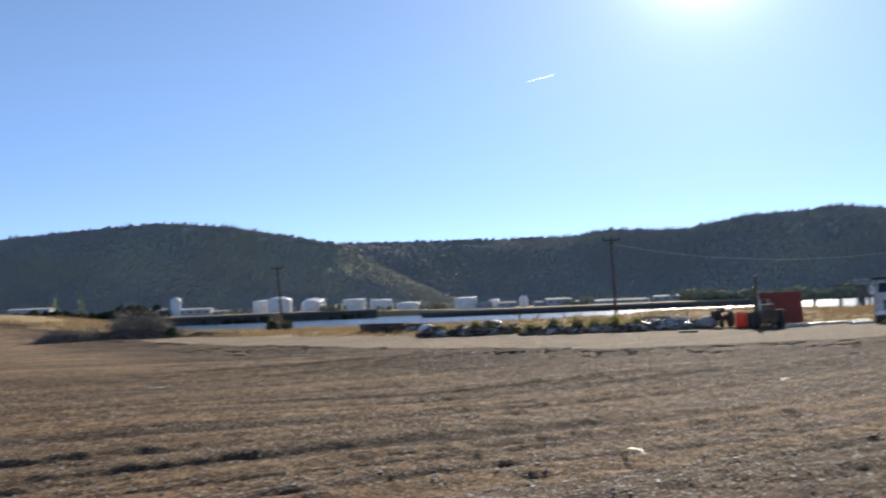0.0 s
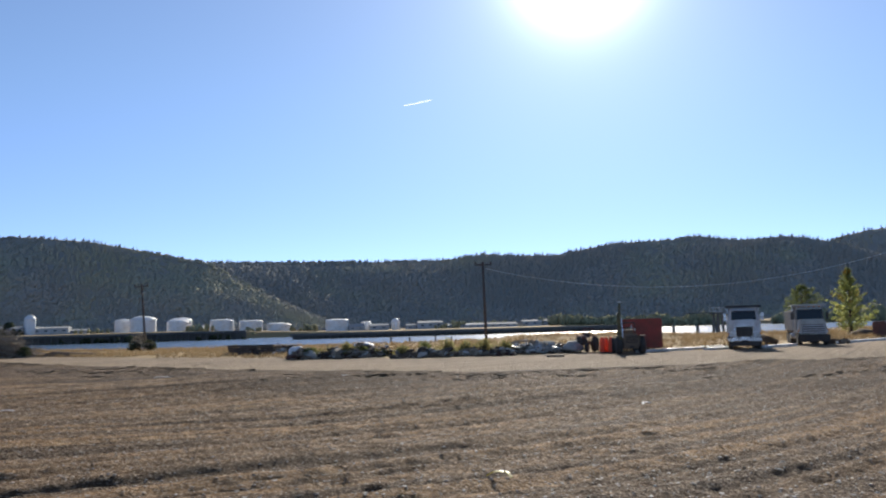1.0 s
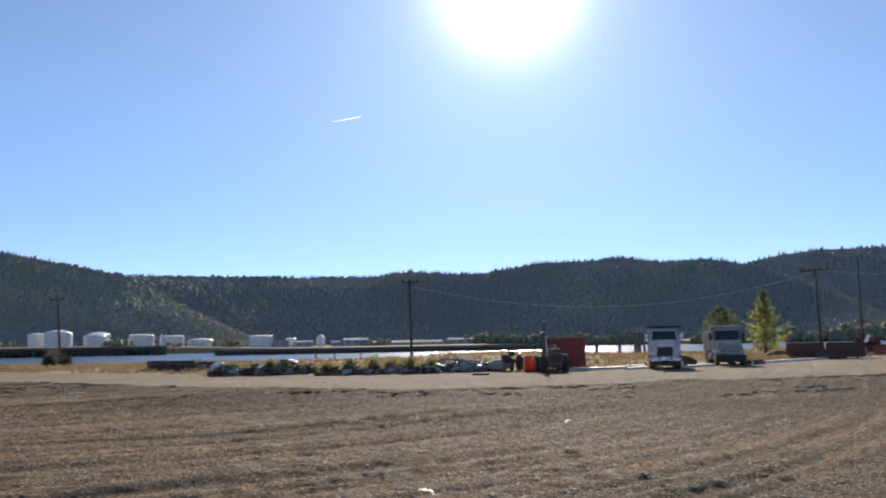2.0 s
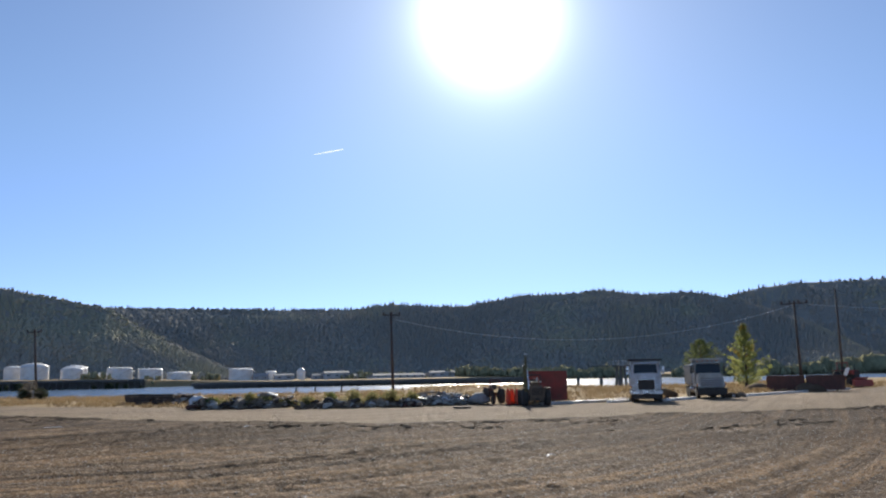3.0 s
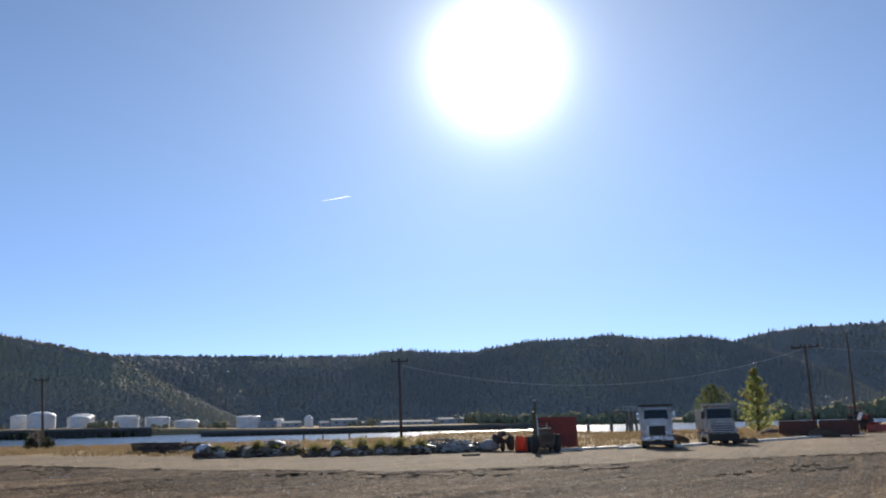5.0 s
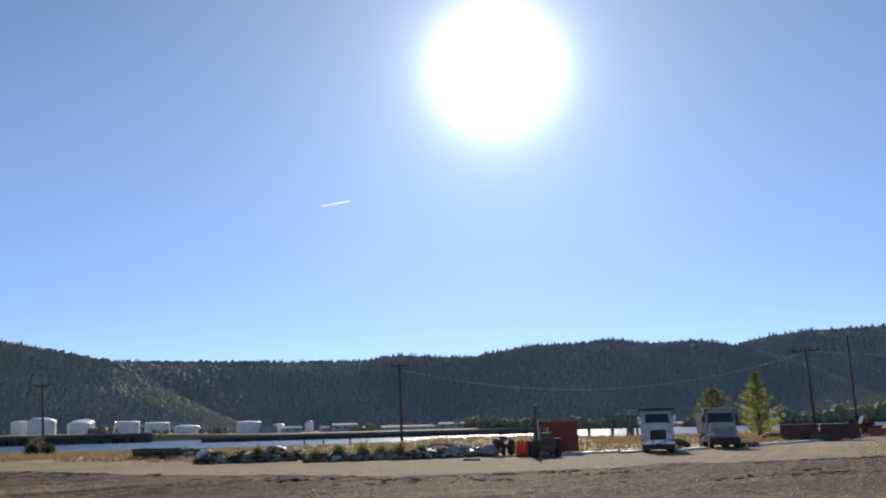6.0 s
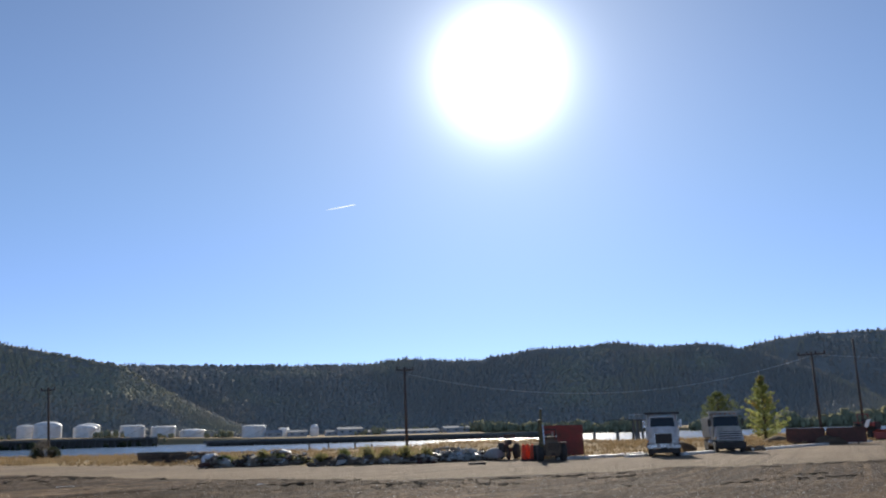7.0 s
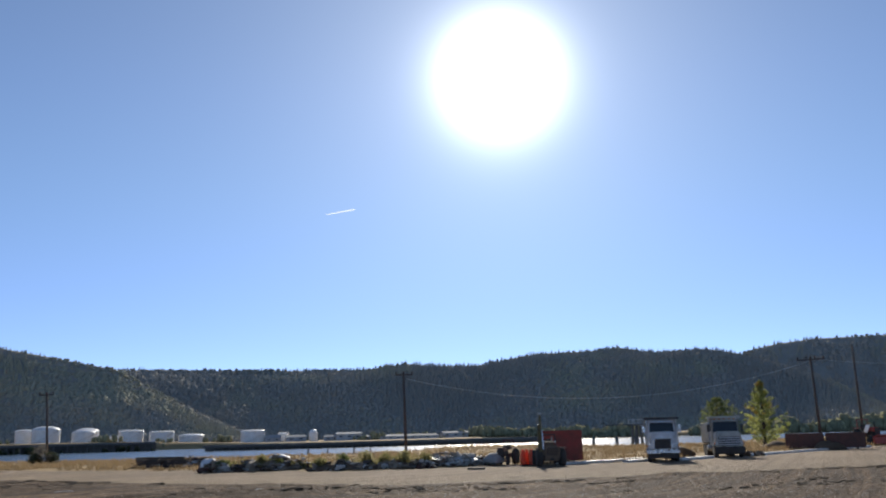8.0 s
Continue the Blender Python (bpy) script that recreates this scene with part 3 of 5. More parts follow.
def wheel(parent, x, y, r, w, hub=RUST, name="wheel"):
    """A wheel on an axle along x, its centre r above the ground."""
    m = pose(0, 0, 0, 0, 90, 0)
    hold = part(name, lathe(B(), [(r * 0.2, -w * 0.42), (r * 0.2, w * 0.42)], 12, m), DARK_STEEL, parent)
    hold.location = (x, y, r)
    part("tyre", lathe(B(), [(r * 0.6, -w / 2), (r * 0.9, -w / 2), (r, -w * 0.32), (r, w * 0.32), (r * 0.9, w / 2), (r * 0.6, w / 2)], 26, m), RUBBER, hold, shade=True)
    part("rim", lathe(B(), [(r * 0.22, -w * 0.2), (r * 0.6, -w * 0.36), (r * 0.6, w * 0.36), (r * 0.22, w * 0.2)], 18, m), hub, hold)
    return hold


def dump_truck(x, y, turn, paint, label, hood_w, tall, box_side, bright, grille, screen):
    """A conventional tipper truck; its nose points to -y before turning. grille: width, lower and upper edge; screen: the windscreen's."""
    t = thing("dump_truck", pose(x, y, rest(x, y), 0, 0, turn), label, "truck", "parked tipper trucks")
    w = 2.44
    gw, g0, g1 = grille
    sw, s0, s1 = screen
    gz, sz = (g0 + g1) / 2, (s0 + s1) / 2
    for s in (-1, 1):
        part("chassis_rail", box(B(), (s * 0.42, 3.0, 0.78), (0.16, 7.2, 0.28)), DARK_STEEL, t)
    part("hood", box(B(), (0, 0.55, (g0 + s0) / 2), (hood_w, 1.75, s0 - g0 + 0.06), 0.12, top=(0.88, 0.92)), paint, t)
    g = part("grille", box(B(), (0, -0.36, gz), (gw, 0.09, g1 - g0), 0.03), CHROME if bright else paint, t, "chrome-framed dark grille" if bright else "")
    part("grille_screen", box(B(), (0, -0.41, gz), (gw - 0.14, 0.03, g1 - g0 - 0.13)), DARK_STEEL, g)
    n = 9 if bright else 4
    for i in range(n):
        z = g0 + 0.07 + (g1 - g0 - 0.14) * (i + 0.5) / n
        if bright:
            part("grille_bar", box(B(), (gw * (i + 0.5 - n / 2) / n * 0.86, -0.43, gz), (0.018, 0.02, g1 - g0 - 0.15)), DARK_STEEL, g)
        else:
            part("grille_bar", box(B(), (0, -0.436, z), (gw - 0.16, 0.03, (g1 - g0) / n * 0.34), 0.008), WHITE_PAINT, g)
    for s in (-1, 1):
        part("fender", box(B(), (s * (w / 2 - 0.26), 0.35, 1.12), (0.5, 1.35, 0.4), 0.12, top=(0.9, 0.72)), paint, t)
        lamp = part("headlight", box(B(), (s * (w / 2 - 0.3), -0.35, 1.16), (0.3, 0.07, 0.2), 0.03), LENS, t, "cloudy glass headlight")
        part("lamp_rim", box(B(), (s * (w / 2 - 0.3), -0.32, 1.16), (0.36, 0.05, 0.26), 0.02), CHROME, lamp)
        part("turn_signal", box(B(), (s * (w / 2 - 0.08), -0.24, 1.18), (0.1, 0.06, 0.16)), AMBER, t)
    part("bumper", box(B(), (0, -0.54, 0.76 if bright else 0.62), (w, 0.22, 0.26 if bright else 0.5), 0.05), CHROME if bright else DARK_STEEL, t)
    part("tow_plate", box(B(), (0, -0.66, 0.62), (0.5, 0.03, 0.14)), DARK_STEEL, t)
    part("underguard", box(B(), (0, -0.3, 0.44), (2.1, 0.4, 0.34), 0.03), DARK_STEEL, t)
    cab = part("cab", box(B(), (0, 2.1, (1.0 + s0) / 2), (2.2, 1.5, s0 - 0.9), 0.09), paint, t)
    part("cab_top", box(B(), (0, 2.12, (s0 + tall) / 2 - 0.1), (2.18, 1.5, tall - s0 - 0.06), 0.1, top=(0.9, 0.86)), paint, cab)
    wind = part("windscreen", box(B(), (0, 1.36, sz), (sw, 0.06, s1 - s0), 0.02, (-6, 0, 0), (0.94, 1)), GLASS, t, "dark tinted windscreen")
    for s in (-1, 1):
        part("wiper", rod(B(), (s * 0.1, 1.37, s0 + 0.02), (s * 0.62, 1.33, s0 + 0.24), 0.012), DARK_STEEL, wind)
        d = part("door", box(B(), (s * 1.105, 2.1, (1.0 + s1) / 2), (0.035, 1.15, s1 - 1.0), 0.01), paint, t)
        part("side_window", box(B(), (s * 1.128, 2.1, sz), (0.02, 0.9, s1 - s0 - 0.1)), GLASS, d)
        part("door_handle", box(B(), (s * 1.135, 2.5, 1.75), (0.03, 0.16, 0.04)), CHROME, d)
        arm = part("mirror_arm", rod(B(), (s * 1.1, 1.5, sz + 0.22), (s * 1.36, 1.4, sz + 0.22), 0.018), CHROME, t)
        part("mirror", box(B(), (s * 1.38, 1.4, sz - 0.1), (0.2, 0.08, 0.62), 0.03), CHROME if bright else DARK_STEEL, arm)
        part("step", box(B(), (s * 1.05, 1.95, 0.62), (0.3, 0.9, 0.1), 0.02), CHROME, t)
        tank = part("fuel_tank", rod(B(), (s * 0.98, 2.7, 0.75), (s * 0.98, 3.7, 0.75), 0.3, seg=16), CHROME, t, shade=True)
        part("tank_strap", rod(B(), (s * 0.98, 3.05, 0.75), (s * 0.98, 3.11, 0.75), 0.31, seg=16), DARK_STEEL, tank)
        wheel(t, s * 1.02, 0.5, 0.52, 0.32, CHROME)
        for yy in (4.9, 6.2):
            wheel(t, s * 0.9, yy, 0.52, 0.56)
        part("mud_flap", box(B(), (s * 0.9, 6.85, 0.65), (0.6, 0.02, 0.7)), RUBBER, t)
        stack = part("exhaust_stack", rod(B(), (s * 1.12, 2.9, 1.3), (s * 1.12, 2.9, tall - 0.05), 0.075, seg=12), CHROME, t)
        part("heat_shield", rod(B(), (s * 1.12, 2.9, 1.5), (s * 1.12, 2.9, 2.3), 0.1, seg=12), CHROME, stack)
    part("sun_visor", box(B(), (0, 1.24, s1 + 0.06), (sw, 0.22, 0.05), 0.015, (18, 0, 0)), paint, t)
    for i in range(5):
        part("marker_light", box(B(), (-0.8 + i * 0.4, 1.5, tall - 0.13), (0.16, 0.12, 0.09), 0.02), LENS if bright else AMBER, t)
    # tipping body with its shield over the cab
    body = part("tipping_body", box(B(), (0, 5.0, 1.16), (2.3, 4.2, 0.12)), DARK_STEEL, t)
    for s in (-1, 1):
        part("side_wall", box(B(), (s * 1.18, 5.0, (1.22 + box_side) / 2), (0.07, 4.2, box_side - 1.22), 0.015), paint, body)
        for k in range(6):
            part("rib", box(B(), (s * 1.25, 3.1 + k * 0.76, (1.22 + box_side) / 2), (0.08, 0.1, box_side - 1.3)), paint, body)
    part("headboard", box(B(), (0, 2.95, (1.22 + tall) / 2), (2.4, 0.08, tall - 1.22)), paint, body)
    part("tailgate", box(B(), (0, 7.1, (1.22 + box_side) / 2), (2.4, 0.07, box_side - 1.22)), paint, body)
    shield = part("cab_shield", box(B(), (0, 2.2, tall), (2.7, 1.55, 0.09), 0.02), DARK_STEEL if bright else paint, body)
    part("shield_lip", box(B(), (0, 1.43, tall + 0.02), (2.7, 0.06, 0.16)), DARK_STEEL if bright else paint, shield)
    return t


def waste_skip(x, y, turn, size, paint, label, ribs):
    """A steel roll-off box with ribbed walls, open on top."""
    t = thing("waste_skip", pose(x, y, rest(x, y), 0, 0, turn), label, "skip", "steel boxes in the yard")
    w, d, h = size
    part("floor_plate", box(B(), (0, 0, 0.24), (w, d, 0.1)), DARK_STEEL, t)
    for s in (-1, 1):
        part("skid", box(B(), (s * w * 0.3, 0, 0.1), (0.14, d, 0.2)), DARK_STEEL, t)
        a = part("long_wall", box(B(), (0, s * d / 2, 0.2 + h / 2 - 0.1), (w, 0.06, h - 0.2), 0.01), paint, t)
        for k in range(ribs):
            part("rib", box(B(), (-w / 2 + w * (k + 0.5) / ribs, s * (d / 2 + 0.06), h / 2 + 0.1), (0.1, 0.1, h - 0.3), 0.01), paint, a)
        part("top_rail", box(B(), (0, s * (d / 2 + 0.02), h), (w + 0.1, 0.14, 0.12), 0.02), paint, a)
        b = part("end_wall", box(B(), (s * w / 2, 0, 0.2 + h / 2 - 0.1), (0.06, d - 0.08, h - 0.2), 0.01), paint, t)
        for k in range(3):
            part("rib", box(B(), (s * (w / 2 + 0.05), -d / 3 + k * d / 3, h / 2 + 0.1), (0.09, 0.1, h - 0.3), 0.01), paint, b)
    return t


def trencher(x, y, turn):
    """A low trencher with a raised boom at one side."""
    t = thing("trencher", pose(x, y, rest(x, y), 0, 0, turn), "muddy dark brown trencher with its olive boom raised", "trencher")
    part("chassis", box(B(), (0.05, 0.2, 0.62), (1.3, 3.2, 0.4), 0.05), DARK_STEEL, t)
    part("engine_hood", box(B(), (0.1, 0.9, 1.15), (1.2, 1.6, 0.75), 0.1, top=(0.88, 0.95)), MUD_PAINT, t)
    tail = part("tail_weight", box(B(), (0.08, -1.2, 0.92), (1.45, 0.8, 1.1), 0.2, (-3, 0, 0), (0.9, 0.85)), MUD_PAINT, t, "mud-caked rounded tail weight")
    part("tow_hitch", box(B(), (0.08, -1.66, 0.5), (0.3, 0.2, 0.14), 0.03), DARK_STEEL, tail)
    part("radiator_mesh", box(B(), (0.12, -1.6, 1.05), (0.8, 0.06, 0.5), 0.02), DARK_STEEL, tail)
    for k in range(4):
        part("louvre", box(B(), (0.12, -1.65, 0.88 + 0.11 * k), (0.74, 0.04, 0.04), 0, (25, 0, 0)), MUD_PAINT, tail)
    for sx in (-1, 1):
        wheel(t, 0.08 + sx * 0.84, -0.95, 0.62, 0.42, MUD_PAINT)
        wheel(t, 0.08 + sx * 0.84, 1.35, 0.58, 0.42, MUD_PAINT)
        part("roll_frame_post", rod(B(), (0.1 + sx * 0.55, 0.0, 1.1), (0.1 + sx * 0.52, 0.15, 2.25), 0.045), DARK_STEEL, t)
        part("rear_lamp", box(B(), (0.15 + sx * 0.4, -0.3, 1.75), (0.14, 0.08, 0.11), 0.02), LENS, t)
        part("mudguard", box(B(), (0.08 + sx * 0.84, -0.95, 1.3), (0.46, 1.1, 0.07), 0.02, top=(1, 0.8)), MUD_PAINT, t)
    part("roll_frame_top", rod(B(), (-0.44, 0.15, 2.25), (0.64, 0.15, 2.25), 0.045), DARK_STEEL, t)
    part("seat", box(box(B(), (0.1, 0.0, 1.42), (0.5, 0.5, 0.14), 0.05), (0.1, 0.24, 1.7), (0.5, 0.12, 0.5), 0.05), RUBBER, t)
    console = part("control_console", box(B(), (0.1, -0.55, 1.5), (0.6, 0.22, 0.5), 0.04, (14, 0, 0)), MUD_PAINT, t)
    for k in range(4):
        part("lever", rod(B(), (-0.1 + 0.14 * k, -0.6, 1.7), (-0.12 + 0.15 * k, -0.68, 1.98), 0.014, seg=5), CHROME, console)
    boom = part("boom", box(B(), (-0.72, -1.25, 1.75), (0.34, 0.4, 2.5), 0.04, (4, -3, 0), (0.62, 0.7)), OLIVE_PAINT, t)
    part("boom_tip", box(B(), (-0.66, -1.18, 3.25), (0.17, 0.2, 1.0), 0.03, (-4, 0, 0), (0.75, 0.8)), OLIVE_PAINT, boom)
    part("hydraulic_ram", rod(B(), (-0.52, -1.45, 1.2), (-0.56, -1.3, 2.6), 0.05), CHROME, boom)
    part("hose", rod(B(), (-0.9, -1.3, 1.0), (-0.78, -1.2, 2.9), 0.025, seg=6), RUBBER, boom)
    part("work_lamp", box(B(), (-0.66, -1.25, 3.78), (0.2, 0.14, 0.13), 0.02), LENS, boom)
    part("exhaust_pipe", rod(B(), (0.5, 0.9, 1.5), (0.5, 0.9, 2.1), 0.04), CHROME, t)
    return t


def tractor(x, y, turn, paint, label, size=1.0, panel=False):
    t = thing("tractor", pose(x, y, rest(x, y), 0, 0, turn), label, "tractor", "red tractors")
    s = size
    part("engine_block", box(B(), (0, -0.55 * s, 0.95 * s), (0.55 * s, 1.5 * s, 0.55 * s), 0.05), DARK_STEEL, t)
    part("bonnet", box(B(), (0, -0.65 * s, 1.35 * s), (0.66 * s, 1.6 * s, 0.4 * s), 0.1, top=(0.8, 0.96)), paint, t)
    part("nose_grille", box(B(), (0, -1.47 * s, 1.2 * s), (0.5 * s, 0.05, 0.6 * s), 0.02), DARK_STEEL, t)
    part("rear_axle", box(B(), (0, 0.7 * s, 0.85 * s), (1.4 * s, 0.4 * s, 0.4 * s), 0.04), paint, t)
    part("seat", box(box(B(), (0, 0.75 * s, 1.4 * s), (0.5 * s, 0.45 * s, 0.12), 0.04), (0, 0.98 * s, 1.62 * s), (0.5 * s, 0.1, 0.42 * s), 0.04), RUBBER, t)
    wheel_rim = B()
    for k in range(14):
        a0, a1 = 2 * math.pi * k / 14, 2 * math.pi * (k + 1) / 14
        rod(wheel_rim, (0.2 * s * math.cos(a0), 0.2 * s, 1.75 * s + 0.2 * s * math.sin(a0)), (0.2 * s * math.cos(a1), 0.2 * s, 1.75 * s + 0.2 * s * math.sin(a1)), 0.02, seg=5)
    part("steering_wheel", rod(wheel_rim, (0, 0.2 * s, 1.75 * s), (0, -0.05 * s, 1.5 * s), 0.02), DARK_STEEL, t)
    part("exhaust_pipe", rod(B(), (0.2 * s, -0.7 * s, 1.4 * s), (0.2 * s, -0.7 * s, 2.1 * s), 0.04), DARK_STEEL, t)
    for k in (-1, 1):
        part("mudguard", box(B(), (k * 0.72 * s, 0.7 * s, 1.52 * s), (0.5 * s, 1.1 * s, 0.08), 0.03, top=(1, 0.8)), paint, t)
        part("roll_bar", rod(B(), (k * 0.5 * s, 1.1 * s, 0.95 * s), (k * 0.5 * s, 1.15 * s, 2.25 * s), 0.04), paint, t)
        wheel(t, k * 0.8 * s, 0.7 * s, 0.72 * s, 0.42 * s, paint)
        wheel(t, k * 0.6 * s, -1.15 * s, 0.42 * s, 0.26 * s, paint)
    part("roll_bar_top", box(B(), (0, 1.15 * s, 2.25 * s), (1.1 * s, 0.09, 0.09), 0.02), paint, t)
    if panel:
        part("raised_panel", box(B(), (-0.55, -0.55, 1.85), (0.06, 0.95, 1.0), 0.02, (0, 24, 0)), WHITE_PAINT, t, "white raised side panel")
        arm = part("loader_arm", box(B(), (0, -1.9 * s, 0.75 * s), (1.1 * s, 1.0 * s, 0.12), 0.02, (-14, 0, 0)), paint, t)
        part("scoop", box(B(), (0, -2.4 * s, 0.4 * s), (1.8 * s, 0.5 * s, 0.6 * s), 0.06, top=(1, 0.5)), paint, arm)
    return t


def utility_pole(x, y, height, lean, arm, turn, label, double=False, bell=3):
    """lean: degrees (about x, about y)."""
    t = thing("utility_pole", pose(x, y, rest(x, y) - 0.05, lean[0], lean[1], turn), label, "utility pole", "wooden utility poles")
    part("shaft", rod(B(), (0, 0, 0), (0, 0, height), 0.19, 0.12, 12), POLE_WOOD, t, shade=True)
    for level in range(2 if double else 1) if arm else ():
        z = height - 0.35 - level * 0.9
        bar = part("crossarm", box(B(), (0, -0.16, z), (arm * (1 - 0.25 * level), 0.12, 0.15), 0.015), POLE_WOOD, t)
        for s in (-1, 1):
            part("brace", rod(B(), (s * arm * 0.24, -0.2, z - 0.05), (0, -0.16, z - 0.7), 0.018), DARK_STEEL, bar)
        for k in range(bell):
            p = -arm * 0.46 + arm * 0.92 * k / (bell - 1)
            part("insulator", lathe(B(), [(0.03, 0.0), (0.09, 0.06), (0.06, 0.11), (0.1, 0.15), (0.07, 0.22), (0.09, 0.27), (0.03, 0.32)], 10, pose(p * (1 - 0.25 * level), -0.16, z + 0.07)), PORCELAIN, bar)
    return t


def cable(a, b, sag, radius, label):
    a, b = Vector(a), Vector(b)
    n = 40
    cu = bpy.data.curves.new("overhead_wire", "CURVE")
    cu.dimensions, cu.bevel_depth, cu.bevel_resolution = "3D", radius, 1
    sp = cu.splines.new("POLY")
    sp.points.add(n)
    for i in range(n + 1):
        q = i / n
        p = a.lerp(b, q) - Vector((0, 0, 4 * sag * q * (1 - q)))
        sp.points[i].co = (*p, 1)
    cu.materials.append(WIRE)
    return tagged(new("overhead_wire", cu), label, "wire", "overhead wires")


def leaf_cloud(centre_sizes, count, leaf, seed, flatten=1.0):
    """Many small leaf blades about clump centres: arrays for mesh_of."""
    rng = np.random.default_rng(seed)
    c = np.array([p[:3] for p in centre_sizes])
    s = np.array([p[3] for p in centre_sizes])
    k = rng.integers(0, len(c), count)
    d = rng.normal(size=(count, 3))
    d /= np.linalg.norm(d, axis=1)[:, None]
    p = c[k] + d * (s[k] * rng.uniform(0.35, 1.0, count) ** 0.5)[:, None] * (1, 1, flatten)
    u = rng.normal(size=(count, 3))
    u /= np.linalg.norm(u, axis=1)[:, None]
    w = np.cross(u, rng.normal(size=(count, 3)))
    w /= np.linalg.norm(w, axis=1)[:, None]
    z = leaf * rng.uniform(0.6, 1.4, count)[:, None]
    v = np.stack([p - u * z, p + w * z * 0.5, p + u * z, p - w * z * 0.5], 1)
    f = np.arange(count * 4).reshape(-1, 4)
    return v.reshape(-1, 3), f


def tree(x, y, tall, wide, conical, leaf_material, label, seed, leaves=9000, foot=0.6, group="trees by the river bank"):
    t = thing("tree", pose(x, y, rest(x, y) - 0.05), label, "tree", group)
    r = random.Random(seed)
    bm = B()
    rod(bm, (0, 0, 0), (0.05, 0, tall * 0.45), tall * 0.025, tall * 0.016)
    rod(bm, (0.05, 0, tall * 0.45), (0, 0.05, tall * 0.93), tall * 0.016, 0.012)
    clumps = []
    n = 84 if conical else 46
    for i in range(n):
        q = (i + 0.5) / n
        z = foot + (tall - foot) * q ** 0.9
        reach = wide / 2 * (1.0 * (1 - q) ** 0.82 * min(1.0, 0.55 + 4 * q) + 0.03) if conical else wide / 2 * math.sqrt(max(0.05, 1 - (2 * q - 0.9) ** 2))
        a = i * 2.4 + r.uniform(-0.4, 0.4)
        reach *= r.uniform(0.5, 1.15)
        tip = (reach * math.cos(a), reach * math.sin(a), z + (0.22 if conical else 0.15) * reach)
        rod(bm, (0, 0, max(0.3, z - reach * 0.3)), tip, 0.03 + 0.01 * (1 - q) * tall / 4, 0.008, 5)
        for j in range(4 if conical else 3):
            b = 0.35 + 0.22 * j if conical else 0.45 + 0.28 * j
            size = (0.13 + 0.2 * (1 - q)) * (1.25 - 0.7 * b) if conical else 0.26 + 0.22 * (1 - q)
            clumps.append((tip[0] * b, tip[1] * b, z - reach * 0.3 * (1 - b) + 0.22 * reach * b * conical + 0.05, size * wide / 5 * r.uniform(0.7, 1.3)))
    part("trunk", bm, BARK, t)
    v, f = leaf_cloud(clumps, leaves, (0.05 if conical else 0.07) * wide / 4, seed, 0.6 if conical else 0.9)
    crown = mesh_of("crown", v, f, leaf_material)
    crown.parent = t
    return t


def bush(x, y, wide, tall, leaf_material, label, seed, leaves=1500):
    t = thing("bush", pose(x, y, rest(x, y) - 0.03), label, "bush", "scrub bushes")
    r = random.Random(seed)
    bm, clumps = B(), []
    for i in range(12):
        a, q = r.uniform(0, 6.28), r.uniform(0.1, 1)
        tip = (wide / 2 * q * math.cos(a), wide / 2 * q * math.sin(a), tall * (0.35 + 0.6 * (1 - q * q) * r.uniform(0.7, 1.1)))
        rod(bm, (0.1 * math.cos(a), 0.1 * math.sin(a), 0), tip, 0.02, 0.006, 5)
        clumps.append((tip[0] * 0.9, tip[1] * 0.9, tip[2] * 0.85, 0.24 * tall * r.uniform(0.8, 1.3)))
        clumps.append((tip[0] * 0.6, tip[1] * 0.6, tip[2] * 0.45, 0.26 * tall * r.uniform(0.8, 1.3)))
    part("stems", bm, BARK, t)
    v, f = leaf_cloud(clumps, leaves, 0.07, seed)
    v[:, 2] = np.maximum(v[:, 2], 0.01)
    mesh_of("foliage", v, f, leaf_material).parent = t
    return t


def single(name, bm, material, m, label, category, group="", kind="", shade=False):
    ob = part(name, bm, material, None, "", shade)
    ob.matrix_world = m
    return tagged(ob, label, category, group, kind)


def broken(bm, s, seed, points=13):
    """An angular broken piece, resting on its lowest corner."""
    r = random.Random(seed)
    made = []
    for i in range(points):
        d = Vector((r.gauss(0, 1), r.gauss(0, 1), r.gauss(0, 1))).normalized()
        m = max(abs(d.x), abs(d.y), abs(d.z))
        d *= (1 / m) ** r.uniform(0.3, 1.0) * r.uniform(0.75, 1.0)
        made.append(bm.verts.new((d.x * s[0], d.y * s[1], (d.z + 0.8) * s[2])))
    got = bmesh.ops.convex_hull(bm, input=made)
    inner = {g for g in got["geom_interior"] + got["geom_unused"] if isinstance(g, bmesh.types.BMVert)}
    bmesh.ops.delete(bm, geom=list(inner), context="VERTS")
    return bm


def shard_template(seed):
    bm = broken(bmesh.new(), (1, 1, 1), seed, 11)
    bmesh.ops.triangulate(bm, faces=bm.faces)
    bm.verts.index_update()
    v = np.array([v.co[:] for v in bm.verts])
    f = np.array([[w.index for w in q.verts] for q in bm.faces])
    bm.free()
    return v, f


def chunk(x, y, s, seed, material=None, lift=0.0, name="concrete_chunk", label="broken pale concrete lump in the rubble", group="rubble lumps"):
    single(name, broken(B(), s, seed), material or CONCRETE, pose(x, y, rest(x, y) + lift - 0.02, 0, 0, seed * 47 % 360), label, "rubble", group)


def beam(x, y, z, length, s, turn, tilt, material, name="timber_beam", label="weathered dark timber beam in the scrap", group="loose timbers"):
    single(name, box(B(), (0, 0, 0), (length, s, s), 0.02), material, pose(x, y, z + s / 2 + abs(math.sin(radians(tilt))) * length / 2, 0, tilt, turn), label, "timber", group)


